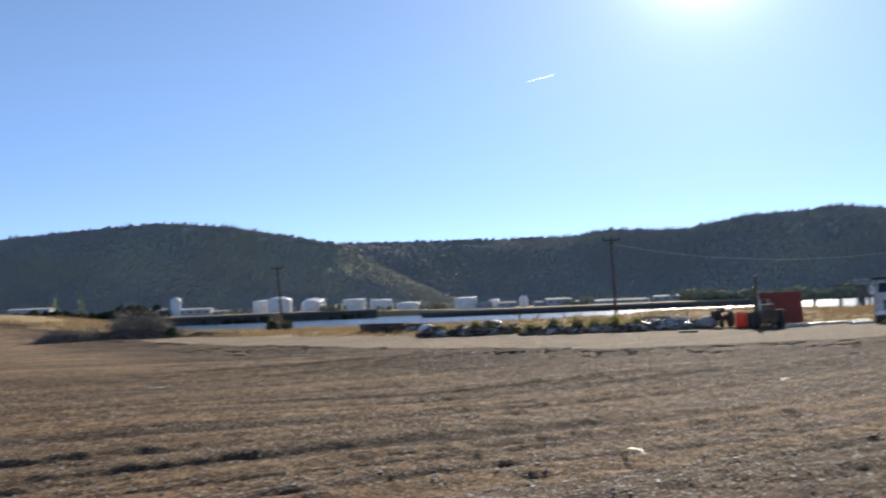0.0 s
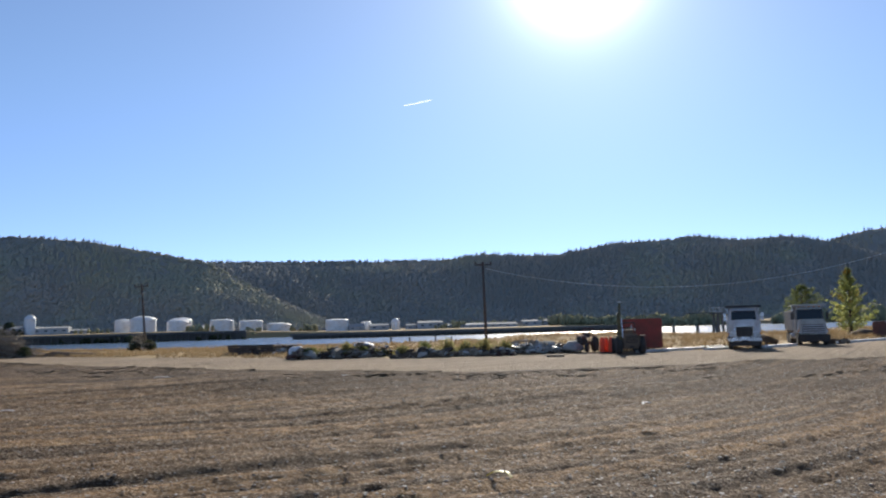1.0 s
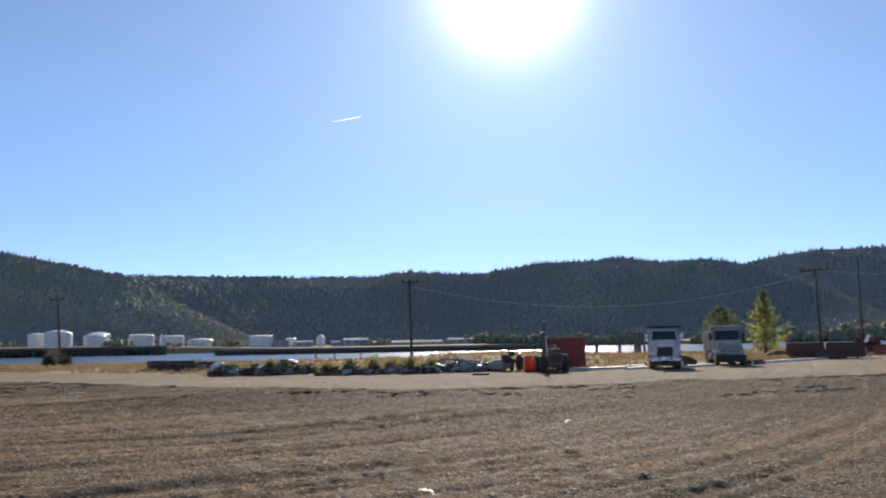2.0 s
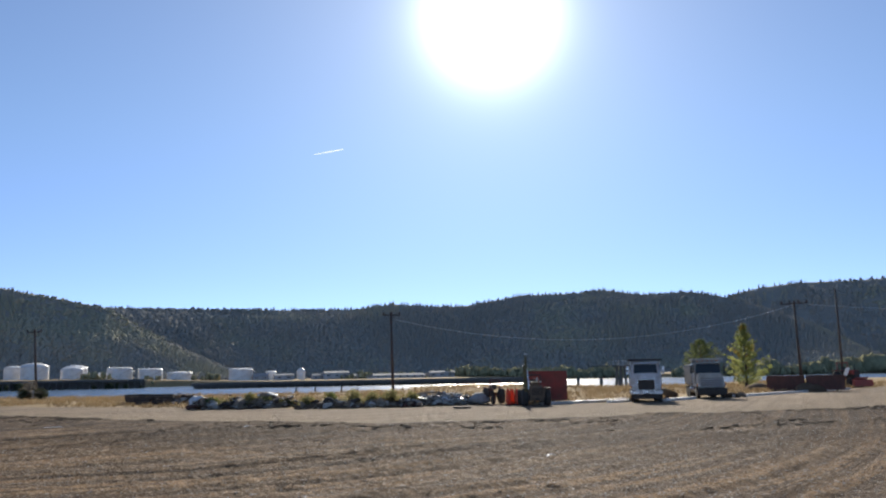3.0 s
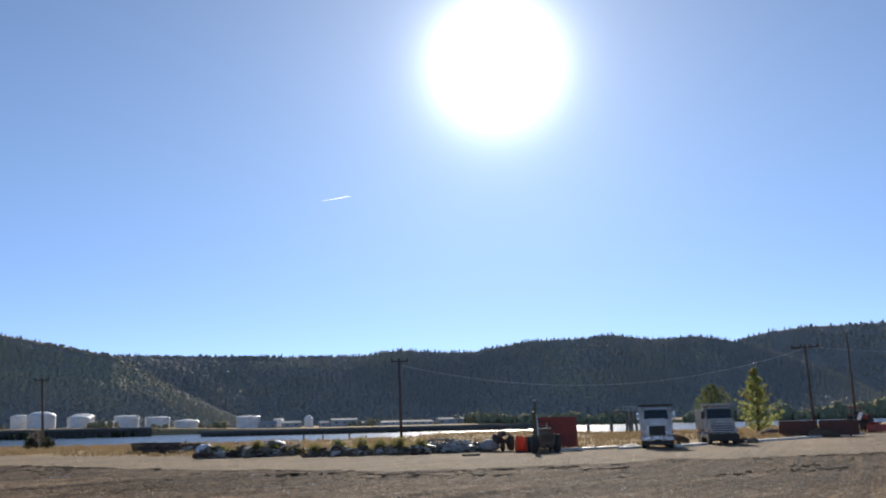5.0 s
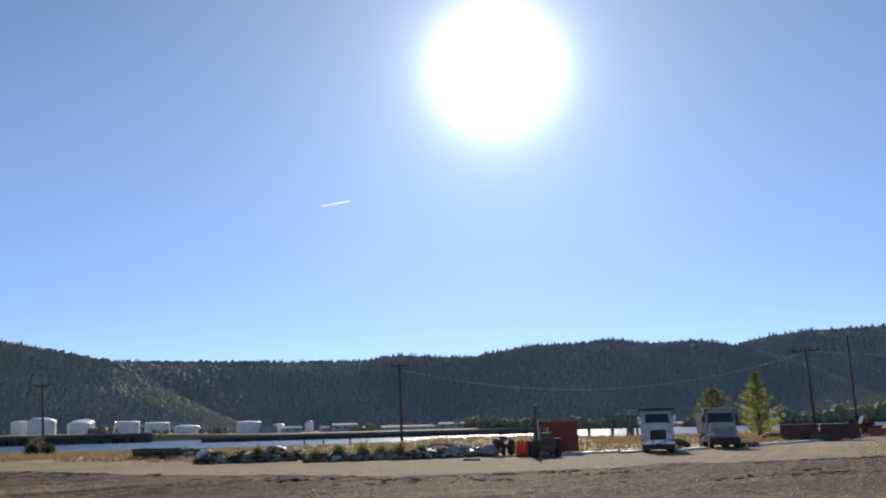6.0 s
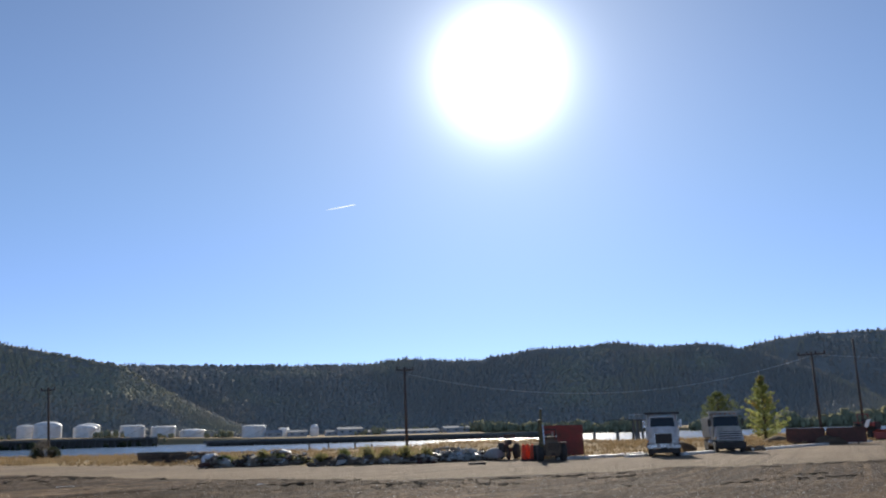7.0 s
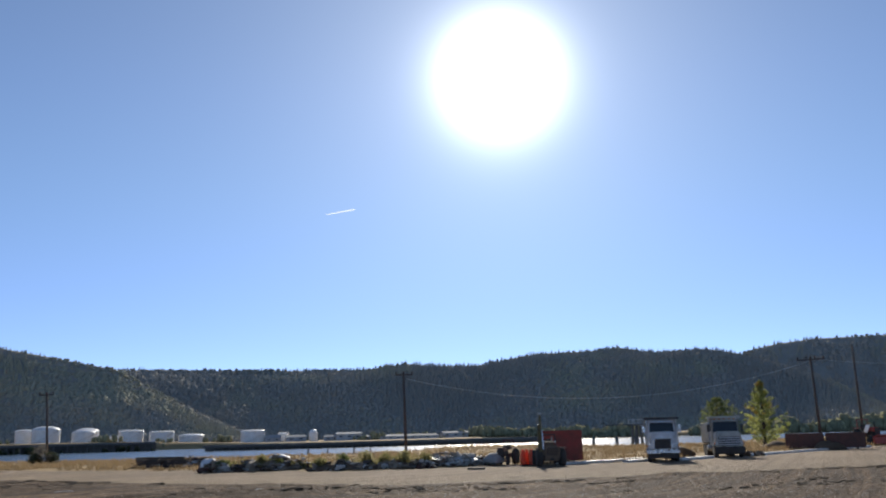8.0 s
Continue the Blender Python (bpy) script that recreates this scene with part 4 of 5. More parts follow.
def old_tyre(x, y, z, r, tilt, seed):
    p = [(r * 0.58, -0.1), (r * 0.9, -0.13), (r, -0.06), (r, 0.06), (r * 0.9, 0.13), (r * 0.58, 0.1), (r * 0.5, 0.0)]
    bm = B()
    rings = []
    for k in range(22):
        a = 2 * math.pi * k / 22
        rings.append([bm.verts.new((q * math.cos(a), q * math.sin(a), h)) for q, h in p])
    for k in range(22):
        a, b = rings[k], rings[(k + 1) % 22]
        for i in range(len(p)):
            j = (i + 1) % len(p)
            bm.faces.new((a[i], b[i], b[j], a[j]))
    single("old_tyre", bm, RUBBER, pose(x, y, z + max(0.13, r * math.sin(radians(tilt))), tilt, 0, seed * 31), "worn black tyre lying in the scrap", "tyre", "old tyres")


# ---- the yard: trucks and machines ----
dump_truck(32.15, 66.05, -25, WHITE_PAINT, "white tipper truck with chrome grille parked on the gravel", 1.75, 3.24, 2.6, True, (1.36, 0.9, 1.78), (1.86, 2.22, 2.92))
dump_truck(40.3, 70.6, -21, GREY_PAINT, "faded cream tipper truck with wide slatted grille", 2.2, 3.28, 2.9, False, (1.9, 0.9, 1.76), (2.06, 2.1, 2.92))
waste_skip(26.35, 72.6, -20, (3.2, 2.4, 2.52), RED_PAINT, "weathered red steel waste skip with ribbed walls", 5)
trencher(22.85, 66.0, -10)
tractor(21.0, 70.7, -35, RUSTY_RED, "small rusty red tractor among scrap", 0.82)
waste_skip(56.9, 84.7, -35, (3.5, 2.0, 1.6), RUSTY_RED, "long low rusty brown steel box", 4)
waste_skip(60.0, 82.5, -35, (3.5, 2.0, 1.58), RUSTY_RED, "long low dull red-brown steel box", 4)
tractor(73.4, 96.4, -10, BRIGHT_RED, "red tractor with a raised white panel", 1.3, True)


def safety_barrel(x, y, h):
    t = thing("safety_barrel", pose(x, y, rest(x, y)), "bright orange plastic safety barrel", "barrel", "orange barrels")
    part("barrel_body", lathe(B(), [(0.21, 0.06), (0.22, h * 0.3), (0.2, h * 0.32), (0.2, h * 0.6), (0.18, h * 0.62), (0.16, h * 0.92), (0.08, h * 0.97)], 20), ORANGE, t, shade=True)
    part("rubber_base", lathe(B(), [(0.32, 0.0), (0.32, 0.05), (0.24, 0.1)], 20), RUBBER, t)
    part("carry_handle", box(B(), (0, 0, h * 0.99), (0.2, 0.05, 0.1), 0.02), ORANGE, t)
    return t


first = safety_barrel(21.5, 67.8, 1.2)
copy_thing(first, pose(22.1, 67.5, rest(22.1, 67.5)))
copy_thing(first, pose(21.95, 68.2, rest(21.95, 68.2)))

# ---- heaps, rubble and scrap ----
R = random.Random(12)
single("bulk_bag", lump(B(), (0, 0, 0.36), (0.8, 0.7, 0.58), 3, 3, 0.1), BAG, pose(20.0, 70.3, rest(20, 70.3)), "full grey woven bulk bag", "bag", shade=True)
for i in range(24):
    x = 15.6 + 4.4 * (i + R.uniform(0, 1)) / 34
    y = 72.3 + R.uniform(-1.3, 1.3) - 0.22 * (x - 16)
    s = R.uniform(0.18, 0.5)
    chunk(x, y, (s * R.uniform(0.9, 1.7), s, s * R.uniform(0.7, 1.2)), 40 + i, CONCRETE if R.random() < 0.65 else DEBRIS, 0.3 if y > 72.3 else 0.0)
for i in range(7):
    x = 16 + R.uniform(0, 3.4)
    beam(x, 70.9 + R.uniform(0, 1), rest(x, 71), R.uniform(1.0, 2.2), 0.1, R.uniform(-30, 30), R.uniform(-6, 12), SHEET, "pale_plank", "pale bleached plank on the rubble", "pale planks")


def slab(x, y, z, w, d, turn, tilt, seed):
    """A flat broken slab lying on the rubble."""
    single("scrap_sheet", broken(B(), (w, d, 0.07), seed, 17), SHEET if seed % 3 else CONCRETE, pose(x, y, rest(x, y) + z, tilt, tilt * 0.6, turn), "flat white broken sheet lying on the rubble", "scrap", "flat white scraps")


for i in range(20):
    x = 15.2 + 4.6 * (i + R.random()) / 20
    y = 72.4 - 0.2 * (x - 15.2) + R.uniform(-0.9, 0.9)
    slab(x, y, max(0.06, 0.62 - 0.4 * abs(y - 72.4 + 0.2 * (x - 15.2))), R.uniform(0.35, 0.8), R.uniform(0.25, 0.5), R.uniform(0, 360), R.uniform(-16, 16), 500 + i)


def pallet(x, y, turn):
    t = thing("pallet", pose(x, y, rest(x, y), 0, 0, turn), "low dark timber pallet on the gravel", "pallet")
    for k in (-1, 0, 1):
        part("bearer", box(B(), (0, k * 0.45, 0.05), (1.2, 0.1, 0.1)), TIMBER, t)
    for k in range(7):
        part("board", box(B(), (-0.54 + k * 0.18, 0, 0.115), (0.13, 1.0, 0.03)), TIMBER, t)


pallet(16.8, 63.9, -12)
for i in range(14):
    x = 6.0 + 9.0 * R.random()
    y = 71.8 + R.uniform(-0.9, 1.2) - 0.15 * (x - 6)
    s = R.uniform(0.14, 0.42)
    chunk(x, y, (s * R.uniform(0.9, 1.8), s, s), 90 + i, DEBRIS if R.random() < 0.62 else (CONCRETE if R.random() < 0.6 else RUST), 0.0)
for i, (x, w, h) in enumerate(((6.6, 1.5, 1.1), (8.4, 1.8, 1.3), (10.0, 2.2, 1.45), (11.8, 1.8, 1.3), (13.2, 2.2, 1.55), (14.6, 1.3, 1.2))):
    bush(x, 71.9 - 0.14 * (x - 6) + 0.5 * (i % 2), w, h, SCRUB_LEAF if i != 1 else DARK_LEAF, "olive-green scrub bush in the scrap row", 30 + i)
for i in range(9):
    x = 6.3 + i * 1.0
    beam(x, 71.2 + R.uniform(-0.4, 0.9), rest(x, 71), R.uniform(0.9, 2.4), R.uniform(0.08, 0.18), R.uniform(-40, 40), R.uniform(-14, 14), TIMBER)
for i, (x, y) in enumerate(((8.1, 70.6), (8.6, 70.9), (10.3, 70.9))):
    old_tyre(x, y, rest(x, y), 0.46, 0 if i else 68, i)
for x, y, turn in ((8.0, 70.3, 20), (12.3, 70.4, -15), (9.9, 70.5, 60)):
    single("metal_offcut", box(B(), (0, 0, 0.25), (0.75, 0.05, 0.42), 0.01, (34, 0, 0)), SHEET, pose(x, y, rest(x, y), 0, 0, turn), "bent white sheet panel in the scrap", "panel", "white panels")

single("white_bulk_bag", lump(B(), (0, 0, 0.5), (0.62, 0.6, 0.6), 8, 3, 0.16), SHEET, pose(-1.7, 76.6, rest(-1.7, 76.6)), "sagging white woven bulk bag in the heap", "bag", shade=True)
for i, (x, w, h) in enumerate(((-0.6, 1.7, 1.0), (0.9, 2.1, 1.15), (2.3, 1.8, 1.3), (3.7, 1.9, 1.15), (5.2, 2.0, 0.85), (1.6, 1.8, 0.9))):
    bush(x, 76.0 + 0.6 * (i % 2) - 0.05 * x, w, h, SCRUB_LEAF if i % 3 else DARK_LEAF, "dull grey-green scrub growing through the heap", 50 + i, 1900)
for i in range(14):
    x = -1.6 + 8.0 * R.random()
    y = 76.3 + R.uniform(-1.2, 1.3)
    s = R.uniform(0.16, 0.5)
    chunk(x, y, (s * R.uniform(0.9, 1.8), s, s), 140 + i, DEBRIS if R.random() < 0.8 else CONCRETE, 0.25 if y > 76.4 else 0.0)
for i in range(10):
    x = -0.5 + R.uniform(0, 6)
    beam(x, 75.6 + R.uniform(0, 1.2), rest(x, 76) + 0.1, R.uniform(1, 2.6), R.uniform(0.08, 0.2), R.uniform(-60, 60), R.uniform(-20, 20), TIMBER if i % 3 else SHEET)
sheet = B()
bmesh.ops.create_grid(sheet, x_segments=10, y_segments=6, size=0.5)
for v in sheet.verts:
    v.co = Vector((v.co.x * 1.7, v.co.y * 1.0, 0.06 * noise.noise(v.co * 4) + 0.3 - 0.9 * (v.co.x ** 2 + v.co.y ** 2) * 0.7))
bmesh.ops.solidify(sheet, geom=sheet.faces, thickness=0.02)
single("plastic_tarpaulin", sheet, SHEET, pose(3.95, 79.0, 0.88), "crumpled white tarpaulin over the heap", "tarpaulin", shade=True)
single("earth_mound", lump(B(), (0, 0, 0), (1.6, 1.2, 1.0), 21, 3, 0.15), EARTH, pose(3.9, 79.0, -0.05), "low mound of brown earth under a tarpaulin", "heap", "earth mounds", shade=True)


def scrap_heap(x0, x1, y, slope, deep, tall, count, material, label, seed):
    """A long low heap of small broken pieces."""
    rng = np.random.default_rng(seed)
    q, v = rng.uniform(0, 1, count), rng.normal(0, 0.4, count)
    x = x0 + (x1 - x0) * q
    yy = y + slope * (x - x0) + v * deep
    crest = tall * (0.55 + 0.45 * vnoise(x * 0.9, 0 * x + seed, seed)) * np.exp(-v * v * 2) * np.minimum(1, 6 * np.minimum(q, 1 - q) + 0.3)
    z = ground_height(x, yy) + crest * rng.uniform(0, 1, count)
    s = 0.06 + 0.2 * rng.uniform(0, 1, count) ** 2.5
    size = np.stack([s * rng.uniform(0.8, 3.0, count), s * rng.uniform(0.6, 1.4, count), s * rng.uniform(0.3, 1.0, count)], -1)
    ob = scattered("scrap_heap", [shard_template(k) for k in range(9)], np.stack([x, yy, z], -1), size, rng.uniform(0, 6.28, count), material)
    return tagged(ob, label, "scrap", kind="stuff")


for k, (m, n, words) in enumerate(((DEBRIS, 420, "long low heap of grey-brown debris"), (RUST, 120, "rusty scrap mixed in the heap"), (CONCRETE, 170, "pale broken concrete mixed in the heap"), (TIMBER, 150, "dark broken wood in the heap"))):
    scrap_heap(-2.2, 6.4, 76.3, -0.03, 1.3, 1.3, int(n * 1.6), m, words + " by the bags", 300 + k)
    scrap_heap(6.0, 15.2, 71.7, -0.14, 1.1, 0.85, int(n * (0.5 if k == 2 else 1.4)), m, words + " by the scrub", 310 + k)
    scrap_heap(15.2, 20.4, 72.2, -0.2, 1.2, 1.0, n // 2 if k != 2 else 460, m, words + " by the barrels", 320 + k)
    scrap_heap(-8.8, -1.6, 95.2, 0.05, 0.9, 1.25, n // 2, m, words + " by the timbers", 330 + k)


def timber_stack(x, y, turn, length, rows, high, label):
    t = thing("timber_stack", pose(x, y, rest(x, y), 0, 0, turn), label, "timber stack", "timber stacks")
    for k in (-1, 1):
        part("bearer", box(B(), (k * length * 0.35, 0, 0.06), (0.15, rows * 0.27, 0.12)), TIMBER, t)
    for h in range(high):
        for q in range(rows):
            j = R.uniform(-0.25, 0.25)
            if h < high - 1 or R.random() < 0.55:
                part("beam", box(B(), (j * 0.5, (q - (rows - 1) / 2) * 0.27, 0.24 + h * 0.25), (length + R.uniform(-0.35, 0.3), 0.22, 0.22), 0.015, (0, 0, R.uniform(-3, 3))), TIMBER, t)


timber_stack(-7.7, 95.0, 4, 2.2, 4, 4, "stack of dark square timbers on dry grass")
timber_stack(-5.4, 95.3, 2, 2.1, 4, 4, "stack of dark square timbers on dry grass")
timber_stack(-3.2, 95.8, -3, 2.0, 3, 3, "low stack of dark square timbers on dry grass")

for x, y, s, seed in ((57.9, 82.2, (1.7, 0.6, 0.95), 15), (43.2, 72.2, (0.7, 0.6, 0.5), 4), (60.0, 94.6, (1.5, 1.1, 0.95), 5), (37.6, 74.6, (1.5, 1.1, 1.1), 6), (-39.0, 118.9, (5.6, 3.0, 1.7), 7), (-47.5, 115.0, (4.2, 2.2, 1.2), 9), (-29.5, 116.5, (3.4, 1.6, 0.6), 10), (1.9, 76.5, (4.3, 0.9, 0.72), 11), (10.5, 71.2, (4.4, 0.8, 0.55), 13), (17.7, 71.9, (2.4, 0.8, 0.5), 14)):
    single("earth_mound", lump(B(), (0, 0, 0), s, seed, 3, 0.18), EARTH, pose(x, y, rest(x, y) - 0.05), "mound of dumped brown earth and roots", "heap", "earth mounds", shade=True)
for i in range(9):
    chunk(43.2 + R.uniform(-0.6, 0.8), 71.5 + R.uniform(-0.3, 0.4), (R.uniform(0.1, 0.28),) * 3, 200 + i, SHEET if i % 3 == 0 else DEBRIS, 0.05, "scrap_lump", "mixed scrap lump beside the truck", "scrap lumps")


def brushwood(x, y, wide, deep, tall, count, seed):
    rng = np.random.default_rng(seed)
    bm = B()
    for i in range(count):
        u, v = rng.normal(0, 0.36, 2)
        z = tall * max(0.05, 1 - u * u * 2 - v * v * 2) * rng.uniform(0.3, 1.0)
        a, e, n = rng.uniform(0, 6.28), rng.uniform(-0.4, 0.6), rng.uniform(0.6, 2.0)
        d = Vector((math.cos(a) * math.cos(e), math.sin(a) * math.cos(e), math.sin(e))) * n
        p = Vector((u * wide, v * deep, max(0.06, z)))
        q = p + d
        q.z = max(q.z, 0.05)
        rod(bm, p, q, 0.035, 0.01, 4)
    ob = single("brushwood", bm, DRY_WOOD, pose(x, y, rest(x, y)), "tangled grey cut branches on an earth heap", "branches", kind="stuff")
    return ob


brushwood(-39.0, 117.6, 8.5, 4, 3.9, 1100, 3)
brushwood(-47.5, 114.4, 6.0, 3, 1.7, 420, 4)
for i, (x, y, w, h, m) in enumerate(((-42.0, 119.6, 4.2, 4.3, DEAD_LEAF), (-39.6, 120.2, 3.6, 4.4, DUSK_LEAF), (-37.0, 118.4, 3.6, 3.0, DEAD_LEAF), (-34.6, 116.0, 2.6, 1.4, DUSK_LEAF), (-44.6, 116.2, 3.2, 2.2, DEAD_LEAF), (-24.9, 136.3, 3.0, 2.6, DEAD_LEAF), (-23.6, 136.2, 2.2, 1.7, DUSK_LEAF), (-25.8, 136.0, 1.8, 1.6, DUSK_LEAF))):
    bush(x, y, w, h, m, "tall dusty scrub bush on rough ground" if i < 5 else "dark scrub bush at the foot of a pole", 70 + i, 2600)

# ---- poles, wires and trees ----
utility_pole(20.4, 110.1, 10.2, (0, -1.0), 2.2, 10, "dark wooden utility pole with a crossarm", False, 3)
utility_pole(-24.5, 137.8, 9.75, (0, -3.4), 1.9, 0, "leaning dark wooden utility pole with a small crossarm", False, 3)
utility_pole(71.3, 102.7, 10.9, (0, -1.5), 3.3, -35, "dark wooden utility pole with a wide crossarm", False, 4)
utility_pole(90.3, 119.9, 14.3, (0, -0.8), 0, -35, "tall plain wooden utility pole", False)
cable((20.6, 110.0, 9.2), (70.6, 102.9, 10.3), 3.35, 0.024, "slack bright wire strung between poles")
cable((72.0, 102.4, 10.5), (140, 82, 11.5), 2.0, 0.016, "thin bright wire strung from a pole")
tree(65.8, 106.4, 8.2, 6.6, True, TREE_LEAF, "young yellow-green maple turning orange low down", 5, 22000, 0.7)
tree(58.7, 105.0, 6.2, 4.6, False, DARK_LEAF, "round olive-green tree behind the trucks", 6, 8000, 2.0)
tree(-394, 925, 24, 11, True, TREE_LEAF, "slim yellow-green tree on the far shore", 8, 2600, 3.0, "trees on the far shore")
tree(-371, 935, 26, 12, True, TREE_LEAF, "slim yellow-green tree on the far shore", 9, 2600, 3.0, "trees on the far shore")


# ---- kerb ----
def kerb(points):
    hold = thing("kerb", pose(0, 0, 0), "row of pale concrete kerb blocks along the gravel", "kerb", kind="structure")
    for a, b in zip(points, points[1:]):
        a, b = Vector(a), Vector(b)
        n = max(1, round((b - a).length / 2.4))
        for i in range(n):
            p = a.lerp(b, (i + 0.5) / n)
            ob = part("kerb_block", box(B(), (0, 0, 0.1), ((b - a).length / n - 0.04, 0.6, 0.24), 0.03), KERB, hold)
            ob.matrix_world = pose(p.x, p.y, rest(p.x, p.y) - 0.03, 0, 0, math.degrees(math.atan2(b.y - a.y, b.x - a.x)) + R.uniform(-1, 1))


kerb([(23.8, 66.3), (28.4, 69.3), (33.2, 71.8)])
kerb([(29.5, 67.2), (32.0, 68.6)])
kerb([(34.2, 67.6), (38.6, 70.6)])
kerb([(44.2, 73.2), (53.4, 79.4), (66.7, 87.9)])


# ---- the river: piles and wharves ----
def pile(x, y, top, r, label="dark timber pile standing in the river", group="river piles"):
    single("river_pile", rod(B(), (0, 0, -7), (R.uniform(-0.15, 0.15), R.uniform(-0.15, 0.15), top), r * 1.1, r, 10), WHARF_TIMBER, pose(x, y, 0), label, "pile", group)


for x, y, top, r in ((13.6, 169.5, 0.6, 0.16), (17.0, 169.2, 0.5, 0.16), (21.8, 168.6, 0.7, 0.16), (24.5, 168.2, 0.4, 0.14), (89.4, 222.7, 0.95, 0.42), (94.8, 220.5, 0.85, 0.42), (99.2, 218.5, 0.75, 0.36), (84.4, 224.5, 0.9, 0.3)):
    pile(x, y, top, r)


def dolphin(x, y, top):
    t = thing("mooring_dolphin", pose(x, y, 0), "dark timber mooring dolphin with a railed platform", "mooring")
    for k in range(6):
        a = k * math.pi / 3
        part("post", rod(B(), (1.7 * math.cos(a), 1.7 * math.sin(a), -7), (0.9 * math.cos(a), 0.9 * math.sin(a), top - 1.2), 0.26, 0.22), WHARF_TIMBER, t)
    part("platform", box(B(), (0, 0, top - 1.1), (2.8, 2.4, 0.3), 0.03), WHARF_TIMBER, t)
    for k in (-1, 1):
        rail = rod(B(), (-1.3, k, top), (1.3, k, top), 0.05)
        for q in (-1.3, 0, 1.3):
            rod(rail, (q, k, top - 1), (q, k, top), 0.05)
        part("handrail", rail, WHITE_PAINT, t, "white handrail")
    part("walkway", box(B(), (-3.6, 1.2, top - 1.0), (5.2, 0.9, 0.2)), WHARF_TIMBER, t)


dolphin(82.9, 182.0, 4.6)


def wharf(a, b, top, label):
    a, b = Vector((*a, 0)), Vector((*b, 0))
    L = (b - a).length
    t = thing("wharf", Matrix.Translation((a + b) / 2) @ pose(0, 0, 0, 0, 0, math.degrees(math.atan2(b.y - a.y, b.x - a.x))), label, "wharf", "wharves")
    part("deck", box(B(), (0, 4, top - 0.3), (L, 12, 0.6)), WHARF_TIMBER, t)
    part("fascia", box(B(), (0, -2.2, top - 1.1), (L, 0.4, 1.6)), WHARF_TIMBER, t)
    part("back_wall", box(B(), (0, 8, (top - 5) / 2), (L, 0.5, top + 5)), WHARF_TIMBER, t)
    n = int(L / 5)
    for i in range(n):
        part("post", rod(B(), (-L / 2 + L * (i + 0.5) / n, -1.8, -6), (-L / 2 + L * (i + 0.5) / n, -1.8, top - 0.5), 0.5, 0.45, 8), WHARF_TIMBER, t)


wharf((-18, 640), (222, 602), -0.1, "long dark timber wharf along the far shore")
wharf((-250, 800), (-60, 800), 3.4, "long dark timber wharf below the tanks")


# ---- across the river: tanks and sheds ----
def storage_tank(x, y, r, top, dome, label):
    z = rest(x, y) - 0.3
    t = thing("storage_tank", pose(x, y, z), label, "storage tank", "fuel storage tanks")
    h = top - z - dome
    part("shell", lathe(B(), [(r, 0), (r, h)], 56), TANK_PAINT, t, shade=False)
    part("roof", lathe(B(), [(r + 0.15, h)] + [(r * math.cos(radians(a)), h + dome * math.sin(radians(a))) for a in (12, 30, 50, 70)] + [(0.4, h + dome)], 56), TANK_PAINT, t)
    rail = B()
    for k in range(40):
        a0, a1 = 2 * math.pi * k / 40, 2 * math.pi * (k + 1) / 40
        p = Vector((r * math.cos(a0), r * math.sin(a0), h + 1.0))
        rod(rail, p, (r * math.cos(a1), r * math.sin(a1), h + 1.0), 0.06, seg=4)
        rod(rail, p, p - Vector((0, 0, 1)), 0.05, seg=4)
    part("top_railing", rail, WHITE_PAINT, t)
    steps = B()
    for k in range(24):
        a0 = -2.2 + 0.05 * k * 20 / r
        box(steps, ((r + 0.5) * math.cos(a0), (r + 0.5) * math.sin(a0), h * (k + 0.5) / 24), (0.9, 0.9, 0.25), 0, (0, 0, math.degrees(a0)))
    part("spiral_stair", steps, GREY_PAINT, t)
    part("wind_girder", lathe(B(), [(r + 0.02, h * 0.86), (r + 0.35, h * 0.87), (r + 0.02, h * 0.885)], 56), TANK_PAINT, t)


for x, y, r, top, dome in ((-206, 1030, 9.5, 19.2, 2.2), (-177.6, 984, 13.2, 21.2, 4.2), (-149, 1050, 12, 19.7, 3.6), (-143.5, 990, 11.2, 17.1, 3.2),
                           (-98.8, 995, 12.3, 16.1, 1.2), (-69, 997.5, 12.3, 14.4, 1.2), (-40, 999, 12.7, 10.8, 2.0), (20, 900, 11.2, 12.1, 1.0), (-120, 1060, 7, 11, 0.8), (49, 915, 5, 9.0, 0.8)):
    storage_tank(x, y, r, top, dome, "white cylindrical fuel tank with a %s roof" % ("domed" if dome > 1.5 else "flat"))


def shed(x, y, w, d, top, pitch, label, walls=None, roof=None):
    z = rest(x, y) - 0.3
    h = top - pitch - z
    t = thing("shed", pose(x, y, z), label, "shed", "waterfront sheds")
    part("wall", box(B(), (0, 0, h / 2), (w, d, h)), walls or WALL_PANEL, t)
    bm = B()
    box(bm, (0, 0, h + pitch / 2 + 0.05), (w + 0.8, d + 0.8, pitch), 0, (0, 0, 0), (0.96, 0.04))
    part("roof", bm, roof or BARE_ROOF, t)
    n = max(2, int(w / 7))
    for i in range(n):
        q = part("window", box(B(), (-w / 2 + w * (i + 0.5) / n, -d / 2 - 0.05, h * 0.62), (w / n * 0.42, 0.12, h * 0.24)), WALL_PANEL, t)
        part("pane", box(B(), (-w / 2 + w * (i + 0.5) / n, -d / 2 - 0.12, h * 0.62), (w / n * 0.36, 0.04, h * 0.18)), GLASS, q)
    part("door", box(B(), (w * 0.36, -d / 2 - 0.06, h * 0.22), (min(4, w * 0.15), 0.1, h * 0.44)), GREY_PAINT, t)


